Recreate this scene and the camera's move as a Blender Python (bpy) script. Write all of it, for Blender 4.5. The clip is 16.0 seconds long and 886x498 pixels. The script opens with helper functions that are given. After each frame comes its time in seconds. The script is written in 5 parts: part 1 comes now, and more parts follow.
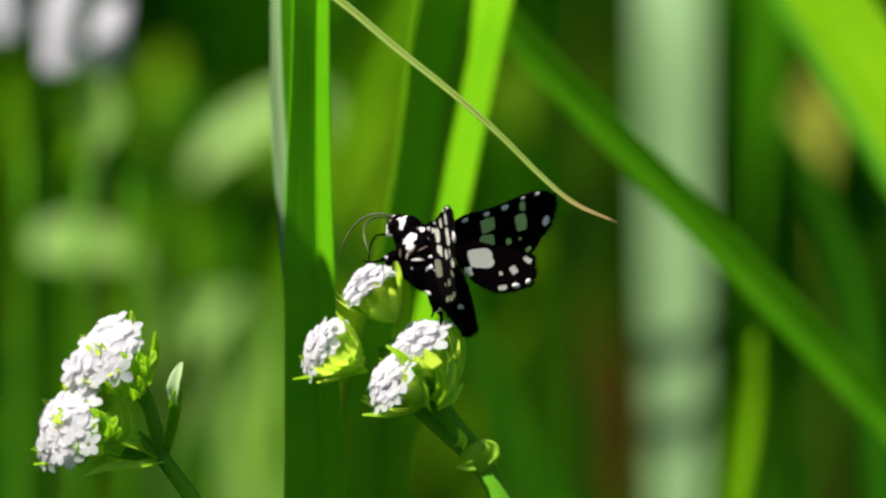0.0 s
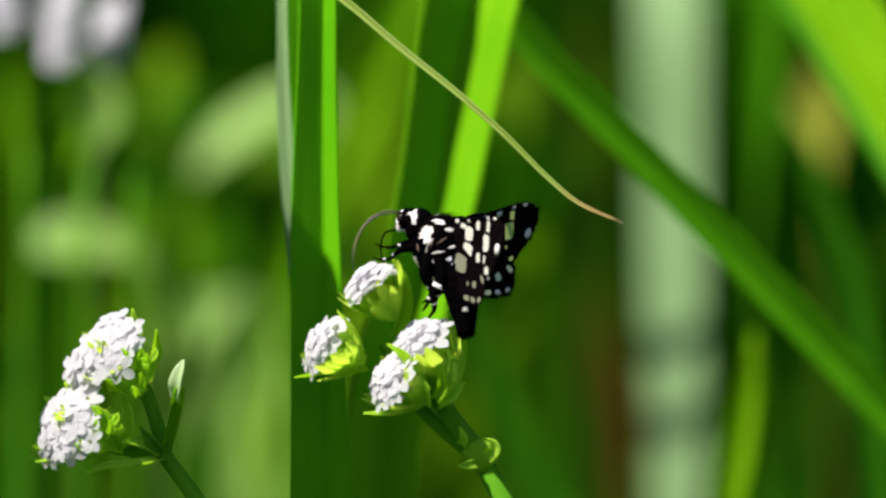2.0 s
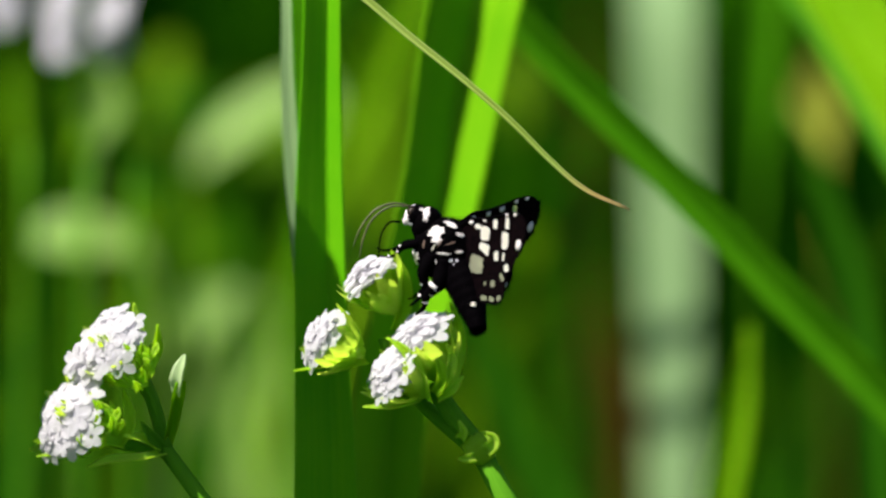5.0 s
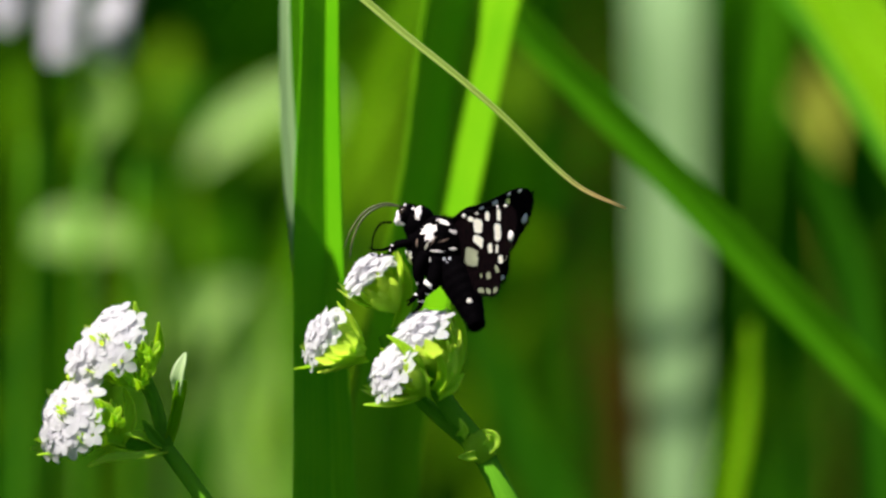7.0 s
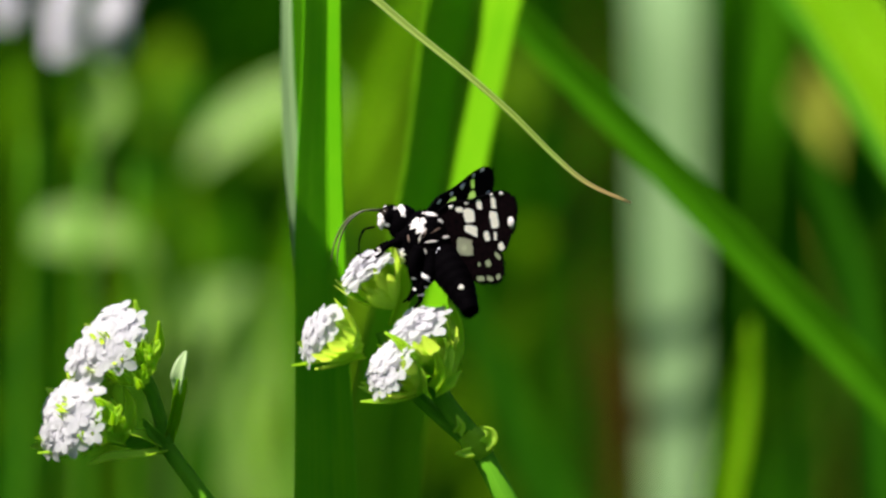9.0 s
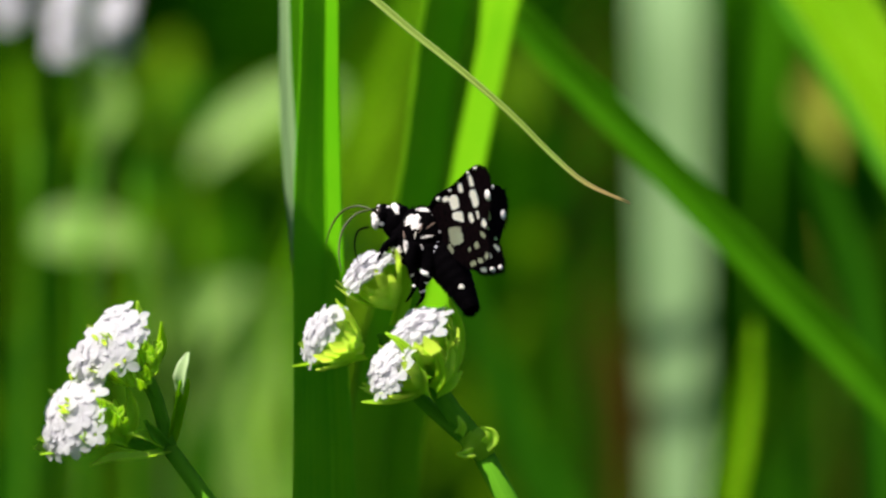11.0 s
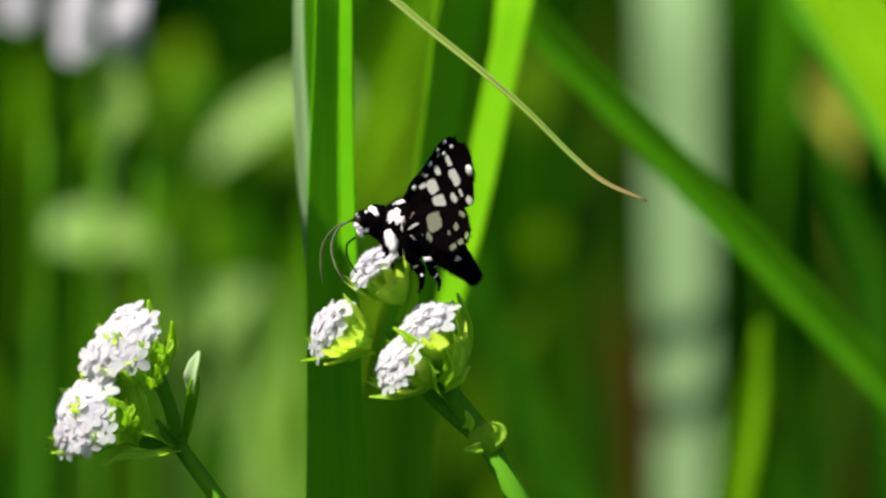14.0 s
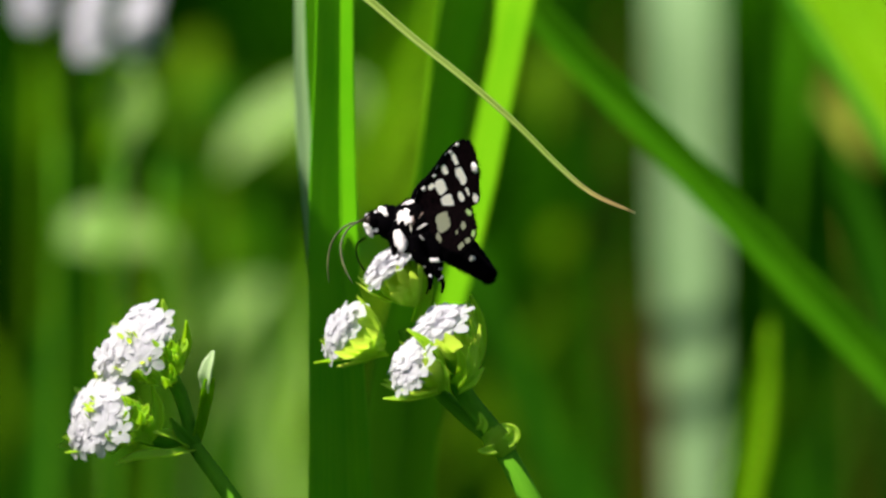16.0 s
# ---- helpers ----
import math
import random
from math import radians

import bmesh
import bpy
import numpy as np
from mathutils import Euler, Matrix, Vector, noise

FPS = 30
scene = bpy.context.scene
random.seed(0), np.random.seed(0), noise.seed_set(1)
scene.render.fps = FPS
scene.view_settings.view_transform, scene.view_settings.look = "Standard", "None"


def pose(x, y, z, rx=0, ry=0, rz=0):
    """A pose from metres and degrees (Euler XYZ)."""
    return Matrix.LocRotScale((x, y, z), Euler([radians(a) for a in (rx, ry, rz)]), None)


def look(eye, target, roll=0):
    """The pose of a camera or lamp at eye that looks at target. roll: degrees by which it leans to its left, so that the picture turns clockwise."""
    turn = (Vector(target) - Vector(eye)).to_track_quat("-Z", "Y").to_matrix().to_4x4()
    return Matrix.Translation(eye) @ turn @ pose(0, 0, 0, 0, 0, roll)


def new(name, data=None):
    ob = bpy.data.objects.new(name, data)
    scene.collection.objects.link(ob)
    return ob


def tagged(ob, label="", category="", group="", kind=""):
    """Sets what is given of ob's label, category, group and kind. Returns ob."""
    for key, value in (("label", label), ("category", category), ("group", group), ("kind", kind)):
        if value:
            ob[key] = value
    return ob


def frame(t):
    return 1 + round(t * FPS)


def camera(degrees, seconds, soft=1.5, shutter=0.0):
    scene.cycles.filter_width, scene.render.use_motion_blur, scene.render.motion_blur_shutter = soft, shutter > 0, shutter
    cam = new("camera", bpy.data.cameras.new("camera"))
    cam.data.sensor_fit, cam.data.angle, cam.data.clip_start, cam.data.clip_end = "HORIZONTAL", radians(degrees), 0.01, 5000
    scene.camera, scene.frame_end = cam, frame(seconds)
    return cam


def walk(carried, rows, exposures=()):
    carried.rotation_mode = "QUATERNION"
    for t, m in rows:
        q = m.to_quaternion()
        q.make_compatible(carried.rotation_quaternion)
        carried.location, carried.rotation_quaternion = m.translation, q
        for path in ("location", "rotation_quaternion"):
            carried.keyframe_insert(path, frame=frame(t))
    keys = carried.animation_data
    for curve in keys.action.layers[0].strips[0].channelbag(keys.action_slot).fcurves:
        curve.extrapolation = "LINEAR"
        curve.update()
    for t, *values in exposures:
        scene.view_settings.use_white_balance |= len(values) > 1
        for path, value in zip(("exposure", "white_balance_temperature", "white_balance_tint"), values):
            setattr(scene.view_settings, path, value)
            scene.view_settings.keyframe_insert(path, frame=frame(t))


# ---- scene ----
# A macro view of a small spotted moth feeding on corn salad flowers in tall grass.
# Plan in millimetres: x to the right, y away from the camera, z up from the ground; the flowers stand at y = 0.
MM = 0.001
AXIS = 260.0     # height of the lens
REACH = 800.0    # distance from lens to flowers


def V(x, y, z):
    return Vector((x * MM, y * MM, z * MM))


# ---- camera ----
cam = camera(4.488, 16.0, soft=2.6)
cam.data.dof.use_dof = True
cam.data.dof.focus_distance = REACH * MM
cam.data.dof.aperture_fstop = 38.0

# seconds, yaw and pitch of the hand-steadied long lens, in thousandths of a degree
PAN = [(0, 0, 0), (0.5, 0, 0), (1, 8, 4), (1.5, 9, 6), (2, 8, 14), (2.5, -2, 14), (3, 5, 23), (3.5, 6, 24), (4, 12, 33),
       (5.2, 14, 41), (6.5, 15, 46), (7, 19, 49), (7.5, 17, 49), (8, 19, 54), (8.5, 22, 57), (9, 20, 57), (10.2, 28, 55), (11.5, 36, 50),
       (12, 40, 53), (12.5, 49, 54), (13, 73, 57), (13.5, 74, 54), (14, 87, 57), (14.5, 113, 57), (15, 130, 59),
       (15.5, 151, 60), (16, 160, 60)]
walk(cam, [(t, pose(0, -REACH * MM, AXIS * MM, 90 - b / 1000, 0, a / 1000)) for t, a, b in PAN])

# ---- light ----
SUN_EL, SUN_AZ = 54.0, 236.0   # azimuth from +y clockwise: high on the camera's left
world = bpy.data.worlds.new("sky")
scene.world = world
world.use_nodes = True
wn = world.node_tree.nodes
sky = wn.new("ShaderNodeTexSky")
sky.sky_type = "NISHITA"
sky.sun_disc = False
sky.sun_elevation, sky.sun_rotation = radians(SUN_EL), radians(SUN_AZ)
world.node_tree.links.new(sky.outputs[0], wn["Background"].inputs[0])
wn["Background"].inputs[1].default_value = 0.054
sun = new("sun", bpy.data.lights.new("sun", "SUN"))
sun.data.energy, sun.data.angle, sun.data.color = 4.4, radians(0.5), (1.0, 0.95, 0.86)
_e, _a = radians(SUN_EL), radians(SUN_AZ)
SUN_FROM = Vector((math.sin(_a) * math.cos(_e), math.cos(_a) * math.cos(_e), math.sin(_e)))
sun.matrix_world = look(SUN_FROM * 3, (0, 0, 0))
scene.view_settings.exposure = 1.0


# ---- materials ----
def nodes_of(name):
    m = bpy.data.materials.new(name)
    m.use_nodes = True
    nt = m.node_tree
    return m, nt, nt.nodes, nt.links, nt.nodes["Principled BSDF"], nt.nodes["Material Output"]


def ramp(nt, fac, stops):
    r = nt.nodes.new("ShaderNodeValToRGB")
    el = r.color_ramp.elements
    while len(el) < len(stops):
        el.new(0.5)
    for e, (p, c) in zip(el, stops):
        e.position, e.color = p, (*c, 1)
    nt.links.new(fac, r.inputs[0])
    return r.outputs[0]


def noise_of(nt, scale, detail=3, vec=None, stretch=None):
    n = nt.nodes.new("ShaderNodeTexNoise")
    n.inputs["Scale"].default_value = scale
    n.inputs["Detail"].default_value = detail
    if vec is not None:
        if stretch:
            mp = nt.nodes.new("ShaderNodeMapping")
            mp.inputs["Scale"].default_value = stretch
            nt.links.new(vec, mp.inputs[0])
            vec = mp.outputs[0]
        nt.links.new(vec, n.inputs["Vector"])
    return n.outputs[0]


def bump_to(nt, height, bsdfs, strength, distance):
    b = nt.nodes.new("ShaderNodeBump")
    b.inputs["Strength"].default_value, b.inputs["Distance"].default_value = strength, distance
    nt.links.new(height, b.inputs["Height"])
    for s in bsdfs:
        nt.links.new(b.outputs[0], s.inputs["Normal"])


def leaf_material(name, dark, light, through_col, gloss=0.4, veins=60.0, sheer=0.4, rand=False, spec=0.5, pieces=False, relief=0.35):
    """A leaf: parallel veins along v, blotches, gloss on top and light shining through."""
    m, nt, nd, ln, bsdf, out = nodes_of(name)
    uv = nd.new("ShaderNodeUVMap").outputs[0]
    tc = nd.new("ShaderNodeTexCoord").outputs["Object"]
    vein = noise_of(nt, 1.0, 2, uv, (veins, 1.5, 1.0))
    blot = noise_of(nt, 160.0, 4, tc)
    mixn = nd.new("ShaderNodeMath")
    mixn.operation = "MULTIPLY_ADD"
    ln.new(vein, mixn.inputs[0])
    mixn.inputs[1].default_value = 0.55
    half = nd.new("ShaderNodeMath")
    half.operation = "MULTIPLY"
    ln.new(blot, half.inputs[0])
    half.inputs[1].default_value = 0.45
    ln.new(half.outputs[0], mixn.inputs[2])
    fac = mixn.outputs[0]
    if rand or pieces:
        g = nd.new("ShaderNodeNewGeometry").outputs["Random Per Island"] if rand else nd.new("ShaderNodeObjectInfo").outputs["Random"]
        ad = nd.new("ShaderNodeMath")
        ad.operation = "MULTIPLY_ADD"
        ln.new(g, ad.inputs[0])
        ad.inputs[1].default_value = 0.7
        sh = nd.new("ShaderNodeMath")
        sh.operation = "ADD"
        ln.new(fac, sh.inputs[0])
        sh.inputs[1].default_value = -0.35
        ln.new(sh.outputs[0], ad.inputs[2])
        fac = ad.outputs[0]
    col = ramp(nt, fac, [(0.3, dark), (0.7, light)])
    ln.new(col, bsdf.inputs["Base Color"])
    bsdf.inputs["Roughness"].default_value = gloss
    bsdf.inputs["Specular IOR Level"].default_value = spec
    tr = nd.new("ShaderNodeBsdfTranslucent")
    tint = nd.new("ShaderNodeMix")
    tint.data_type, tint.blend_type = "RGBA", "MIX"
    tint.inputs["Factor"].default_value = 0.8
    ln.new(col, tint.inputs["A"])
    tint.inputs["B"].default_value = (*through_col, 1)
    ln.new(tint.outputs["Result"], tr.inputs["Color"])
    mx = nd.new("ShaderNodeMixShader")
    mx.inputs[0].default_value = sheer
    ln.new(bsdf.outputs[0], mx.inputs[1])
    ln.new(tr.outputs[0], mx.inputs[2])
    ln.new(mx.outputs[0], out.inputs["Surface"])
    bump_to(nt, vein, [bsdf, tr], relief, 0.0004)
    return m


def plain_material(name, dark, light, scale, rough=0.6, bump=0.3, spec=0.4):
    m, nt, nd, ln, bsdf, out = nodes_of(name)
    tc = nd.new("ShaderNodeTexCoord").outputs["Object"]
    n = noise_of(nt, scale, 4, tc)
    ln.new(ramp(nt, n, [(0.3, dark), (0.7, light)]), bsdf.inputs["Base Color"])
    bsdf.inputs["Roughness"].default_value = rough
    bsdf.inputs["Specular IOR Level"].default_value = spec
    bump_to(nt, n, [bsdf], bump, 0.0001)
    return m


M_GRASS = leaf_material("grass_green", (0.045, 0.21, 0.003), (0.1, 0.34, 0.005), (0.22, 0.55, 0.004), spec=0.04)
# deep green copy of the grass, with shade put into the colour
M_GRASS_DEEP_SHADE = leaf_material("grass_deep_shade", (0.018, 0.11, 0.003), (0.045, 0.19, 0.004), (0.08, 0.3, 0.003), sheer=0.3, spec=0.04)
M_GRASS_LIME = leaf_material("grass_lime", (0.16, 0.38, 0.004), (0.26, 0.5, 0.008), (0.5, 0.8, 0.006), spec=0.04, sheer=0.5)
M_PALE = leaf_material("glaucous_leaf", (0.22, 0.37, 0.15), (0.29, 0.43, 0.195), (0.27, 0.5, 0.11), gloss=0.5, sheer=0.2, spec=0.3)
M_OLIVE = leaf_material("olive_leaf", (0.1, 0.26, 0.004), (0.21, 0.39, 0.007), (0.3, 0.55, 0.006), spec=0.04)
# sunlight on the far leaves is put into this paler green
M_LEAF_SUN_TINT = leaf_material("sun_tinted_leaf", (0.17, 0.39, 0.03), (0.38, 0.55, 0.14), (0.38, 0.6, 0.05), spec=0.4)
# whitish green that carries the sunlight on a leaf tip
M_TIP_SUN_TINT = leaf_material("sun_tinted_tip", (0.42, 0.56, 0.26), (0.6, 0.72, 0.42), (0.5, 0.7, 0.25), spec=0.2, relief=0.1)
M_STRAW = leaf_material("dry_straw", (0.3, 0.34, 0.03), (0.44, 0.48, 0.07), (0.5, 0.54, 0.04), sheer=0.3, spec=0.04)
# meadow green: the shade between the blades is put into its near-black colour
M_FIELD_SHADE_TINT = leaf_material("meadow_grass", (0.002, 0.026, 0.0006), (0.022, 0.115, 0.0013), (0.042, 0.2, 0.001), rand=True, spec=0.0)
# lighter copy of the meadow green, with sunlight put into the colour
M_FIELD_SUN_TINT = leaf_material("sunlit_grass", (0.015, 0.085, 0.002), (0.18, 0.34, 0.008), (0.2, 0.42, 0.004), rand=True, spec=0.02)
M_BRACT = leaf_material("bract_green", (0.36, 0.63, 0.02), (0.58, 0.82, 0.1), (0.74, 0.96, 0.08), gloss=0.6, veins=9.0, sheer=0.7, spec=0.15, pieces=True, relief=0.1)
M_STEM = leaf_material("stem_green", (0.08, 0.28, 0.012), (0.155, 0.41, 0.02), (0.22, 0.52, 0.015), gloss=0.7, veins=14.0, sheer=0.35, spec=0.02)
M_PETAL = leaf_material("white_petal", (0.71, 0.695, 0.725), (0.76, 0.745, 0.775), (0.87, 0.85, 0.88), gloss=0.8, veins=5.0, sheer=0.6, spec=0.02, relief=0.03)
def soil_material():
    """Dark soil with moss and low turf in patches."""
    m, nt, nd, ln, bsdf, out = nodes_of("soil_and_turf")
    tc = nd.new("ShaderNodeTexCoord").outputs["Object"]
    fine = ramp(nt, noise_of(nt, 60.0, 5, tc), [(0.3, (0.02, 0.014, 0.008)), (0.7, (0.06, 0.04, 0.02))])
    turf = ramp(nt, noise_of(nt, 25.0, 5, tc), [(0.3, (0.015, 0.05, 0.006)), (0.7, (0.05, 0.12, 0.015))])
    patch = ramp(nt, noise_of(nt, 1.3, 4, tc), [(0.35, (0.25, 0.25, 0.25)), (0.6, (1, 1, 1))])
    mix = nd.new("ShaderNodeMix")
    mix.data_type = "RGBA"
    ln.new(patch, mix.inputs["Factor"])
    ln.new(fine, mix.inputs["A"])
    ln.new(turf, mix.inputs["B"])
    ln.new(mix.outputs["Result"], bsdf.inputs["Base Color"])
    bsdf.inputs["Roughness"].default_value = 0.95
    bump_to(nt, noise_of(nt, 90.0, 5, tc), [bsdf], 0.8, 0.004)
    return m


M_SOIL = soil_material()
M_BLACK = plain_material("black_scales", (0.0003, 0.0002, 0.0005), (0.0014, 0.0008, 0.0014), 6000.0, 0.8, 0.3, 0.015)
M_WHITE = plain_material("white_scales", (0.7, 0.62, 0.62), (0.85, 0.78, 0.78), 5000.0, 0.6, 0.5)
M_CREAM = leaf_material("cream_scales", (0.86, 0.78, 0.7), (0.95, 0.89, 0.82), (0.96, 0.92, 0.55), gloss=0.6, veins=8.0, sheer=0.42, spec=0.1, relief=0.05)
M_WING = plain_material("wing_scales", (0.0004, 0.0002, 0.0005), (0.005, 0.0022, 0.003), 3000.0, 0.8, 0.3, 0.015)
M_ANTENNA = plain_material("antenna_scales", (0.006, 0.007, 0.003), (0.12, 0.13, 0.04), 700.0, 0.5, 0.2)
M_RUSTY = plain_material("rust_scales", (0.12, 0.07, 0.05), (0.3, 0.2, 0.16), 5000.0, 0.6, 0.4)
M_SILVER = plain_material("silvery_scales", (0.32, 0.3, 0.36), (0.62, 0.6, 0.7), 4000.0, 0.4, 0.5, 0.6)
M_EYE = plain_material("moth_eye", (0.01, 0.006, 0.004), (0.03, 0.02, 0.012), 3000.0, 0.15, 0.1)


def window_material(name, clearness):
    """Thin scales on a clear wing membrane, half see-through."""
    m = leaf_material(name, (0.74, 0.72, 0.5), (0.84, 0.8, 0.62), (0.84, 0.92, 0.3), gloss=0.6, veins=6.0, sheer=0.6, spec=0.1, relief=0.05)
    nt = m.node_tree
    out = nt.nodes["Material Output"]
    scales = out.inputs["Surface"].links[0].from_socket
    clear = nt.nodes.new("ShaderNodeBsdfTransparent")
    clear.inputs[0].default_value = (0.9, 0.92, 0.84, 1)
    mix = nt.nodes.new("ShaderNodeMixShader")
    mix.inputs[0].default_value = clearness
    nt.links.new(scales, mix.inputs[1])
    nt.links.new(clear.outputs[0], mix.inputs[2])
    nt.links.new(mix.outputs[0], out.inputs["Surface"])
    return m


M_WINDOW = window_material("window_scales", 0.5)
M_CLEAR = window_material("clear_window", 0.45)
M_UPRIGHT = leaf_material("upright_green_leaf", (0.06, 0.33, 0.002), (0.15, 0.46, 0.005), (0.03, 0.36, 0.002), spec=0.05, sheer=0.12)
M_FOLD = leaf_material("folded_lime_leaf", (0.1, 0.36, 0.003), (0.21, 0.48, 0.007), (0.04, 0.4, 0.003), spec=0.06, sheer=0.14)
M_RUST = leaf_material("withered_leaf", (0.05, 0.03, 0.003), (0.11, 0.06, 0.006), (0.1, 0.05, 0.004), sheer=0.2, spec=0.1)


def tip_material():
    """Grass leaf that dries from green to tan towards its end."""
    m = leaf_material("drying_tip", (0.32, 0.46, 0.06), (0.46, 0.58, 0.14), (0.5, 0.6, 0.1), gloss=0.35, veins=8.0, sheer=0.2)
    nt = m.node_tree
    uvn = nt.nodes.new("ShaderNodeUVMap")
    sep = nt.nodes.new("ShaderNodeSeparateXYZ")
    nt.links.new(uvn.outputs[0], sep.inputs[0])
    rng = nt.nodes.new("ShaderNodeMapRange")
    rng.inputs[1].default_value, rng.inputs[2].default_value = 7.00, 7.08
    nt.links.new(sep.outputs[1], rng.inputs[0])
    mix = nt.nodes.new("ShaderNodeMix")
    mix.data_type = "RGBA"
    nt.links.new(rng.outputs[0], mix.inputs["Factor"])
    bsdf = nt.nodes["Principled BSDF"]
    old = bsdf.inputs["Base Color"].links[0].from_socket
    nt.links.new(old, mix.inputs["A"])
    mix.inputs["B"].default_value = (0.6, 0.42, 0.16, 1)
    nt.links.new(mix.outputs["Result"], bsdf.inputs["Base Color"])
    return m


M_TIP = tip_material()


# ---- builders ----
def mesh_from(name, verts, faces, mat, uvs=None, smooth=True):
    me = bpy.data.meshes.new(name)
    me.from_pydata([tuple(v) for v in verts], [], faces)
    if uvs:
        layer = me.uv_layers.new(name="UVMap")
        for lp in me.loops:
            layer.data[lp.index].uv = uvs[lp.vertex_index]
    me.materials.append(mat)
    if smooth:
        me.polygons.foreach_set("use_smooth", [True] * len(me.polygons))
    me.update()
    return me


def part_mesh(name, me, parent, label="", m=None):
    ob = new(name, me)
    ob.parent = parent
    if m is not None:
        ob.matrix_basis = m
    if label:
        tagged(ob, label)
    return ob


def thing(name, place, label, category, group="", kind=""):
    ob = new(name)
    ob.empty_display_size = 0.005
    ob.location = place
    return tagged(ob, label, category, group, kind)


def spline(points, n):
    """n + 1 evenly spaced points on a smooth curve through the given ones, and where each given one lies (0 to 1)."""
    m = len(points)
    step = [(points[k + 1] - points[k]).length for k in range(m - 1)]
    at = [sum(step[:k]) for k in range(m)]
    slope = []
    for k in range(m):
        a, b = max(k - 1, 0), min(k + 1, m - 1)
        slope.append((points[b] - points[a]) / (at[b] - at[a]))
    got, k = [], 0
    for i in range(n + 1):
        s = at[-1] * i / n
        while k < m - 2 and s > at[k + 1]:
            k += 1
        h = step[k]
        u = (s - at[k]) / h
        got.append(points[k] * (2 * u ** 3 - 3 * u * u + 1) + slope[k] * h * (u ** 3 - 2 * u * u + u)
                   + points[k + 1] * (3 * u * u - 2 * u ** 3) + slope[k + 1] * h * (u ** 3 - u * u))
    return got, [a / at[-1] for a in at]


def lerp_list(vals, at, s):
    k = 0
    while k < len(at) - 2 and s > at[k + 1]:
        k += 1
    return vals[k] + (vals[k + 1] - vals[k]) * (s - at[k]) / (at[k + 1] - at[k])


def ribbon(pts, widths, face, fold=0.15, across=6, steps=40, wave=0.0, seed=0, crease=0.0):
    """A leaf blade: a folded strip along pts, mm widths, its broad side towards face; returns verts, faces, uvs."""
    line, at = spline(pts, steps)
    if len(at) != len(widths):
        at = [k / (len(widths) - 1) for k in range(len(widths))]
    rnd = random.Random(seed)
    ph = rnd.random() * 6
    verts, faces, uvs = [], [], []
    length = 0.0
    for i, p in enumerate(line):
        t = (line[min(i + 1, steps)] - line[max(i - 1, 0)]).normalized()
        side = t.cross(face).normalized()
        nrm = side.cross(t).normalized()
        w = lerp_list(widths, at, i / steps) * MM
        if i:
            length += (p - line[i - 1]).length
        for j in range(across + 1):
            f = j / across * 2 - 1
            lift = (abs(f - crease) - 0.5) * fold * w + wave * w * math.sin(i * 0.9 + ph + 2 * f) * abs(f)
            verts.append(p + side * f * w / 2 + nrm * lift)
            uvs.append((j / across, length * 20))
    for i in range(steps):
        for j in range(across):
            a = i * (across + 1) + j
            faces.append((a, a + 1, a + across + 2, a + across + 1))
    return verts, faces, uvs


def blade(pts, widths, mat, label, face=(0, -1, 0), fold=0.25, wave=0.01, seed=0, steps=90, crease=0.0):
    """A grass plant with one long leaf, its foot in the ground at the first point."""
    base = pts[0].copy()
    plant = thing("grass_plant", base, label, "grass", "grass plants")
    v, f, uv = ribbon([p - base for p in pts], widths, Vector(face), fold, 20, steps, wave, seed, crease)
    leaf = part_mesh("leaf_blade", mesh_from("leaf_blade", v, f, mat, uv), plant)
    sol = leaf.modifiers.new("thickness", "SOLIDIFY")
    sol.thickness, sol.offset = 0.00006, 0
    row = 10 + round(crease * 10)
    mid = [v[i * 21 + row] for i in range(0, steps + 1, 5)]
    rv, rf, ruv = tube(mid, [max(0.03, 0.03 * lerp_list(widths, [k / (len(widths) - 1) for k in range(len(widths))], i / (len(mid) - 1))) for i in range(len(mid))], 6, steps)
    part_mesh("midrib", mesh_from("midrib", rv, rf, mat, ruv), leaf)
    sv, sf, suv = tube([Vector((0, 0, -0.002)), (pts[1] - base) * 0.25, (pts[1] - base) * 0.5], [widths[0] * 0.3, widths[0] * 0.28, widths[0] * 0.2], 10, 8)
    part_mesh("sheath", mesh_from("sheath", sv, sf, M_GRASS_DEEP_SHADE, suv), plant, "dark green leaf sheath")
    return plant


def tube(pts, radii, sides=10, steps=24, ridge=0.0):
    line, at = spline(pts, steps)
    if len(at) != len(radii):
        at = [k / (len(radii) - 1) for k in range(len(radii))]
    verts, faces, uvs = [], [], []
    ref = Vector((0.3, -1, 0.2)).normalized()
    for i, p in enumerate(line):
        t = (line[min(i + 1, steps)] - line[max(i - 1, 0)]).normalized()
        a = t.cross(ref).normalized()
        b = t.cross(a).normalized()
        r = lerp_list(radii, at, i / steps) * MM
        for j in range(sides):
            th = 2 * math.pi * j / sides
            rr = r * (1 + ridge * math.cos(4 * th))
            verts.append(p + a * math.cos(th) * rr + b * math.sin(th) * rr)
            uvs.append((j / sides, i / steps * 6))
    for i in range(steps):
        for j in range(sides):
            k = (j + 1) % sides
            faces.append((i * sides + j, i * sides + k, (i + 1) * sides + k, (i + 1) * sides + j))
    faces.append(tuple(range(sides))[::-1])
    faces.append(tuple(range(steps * sides, (steps + 1) * sides)))
    return verts, faces, uvs


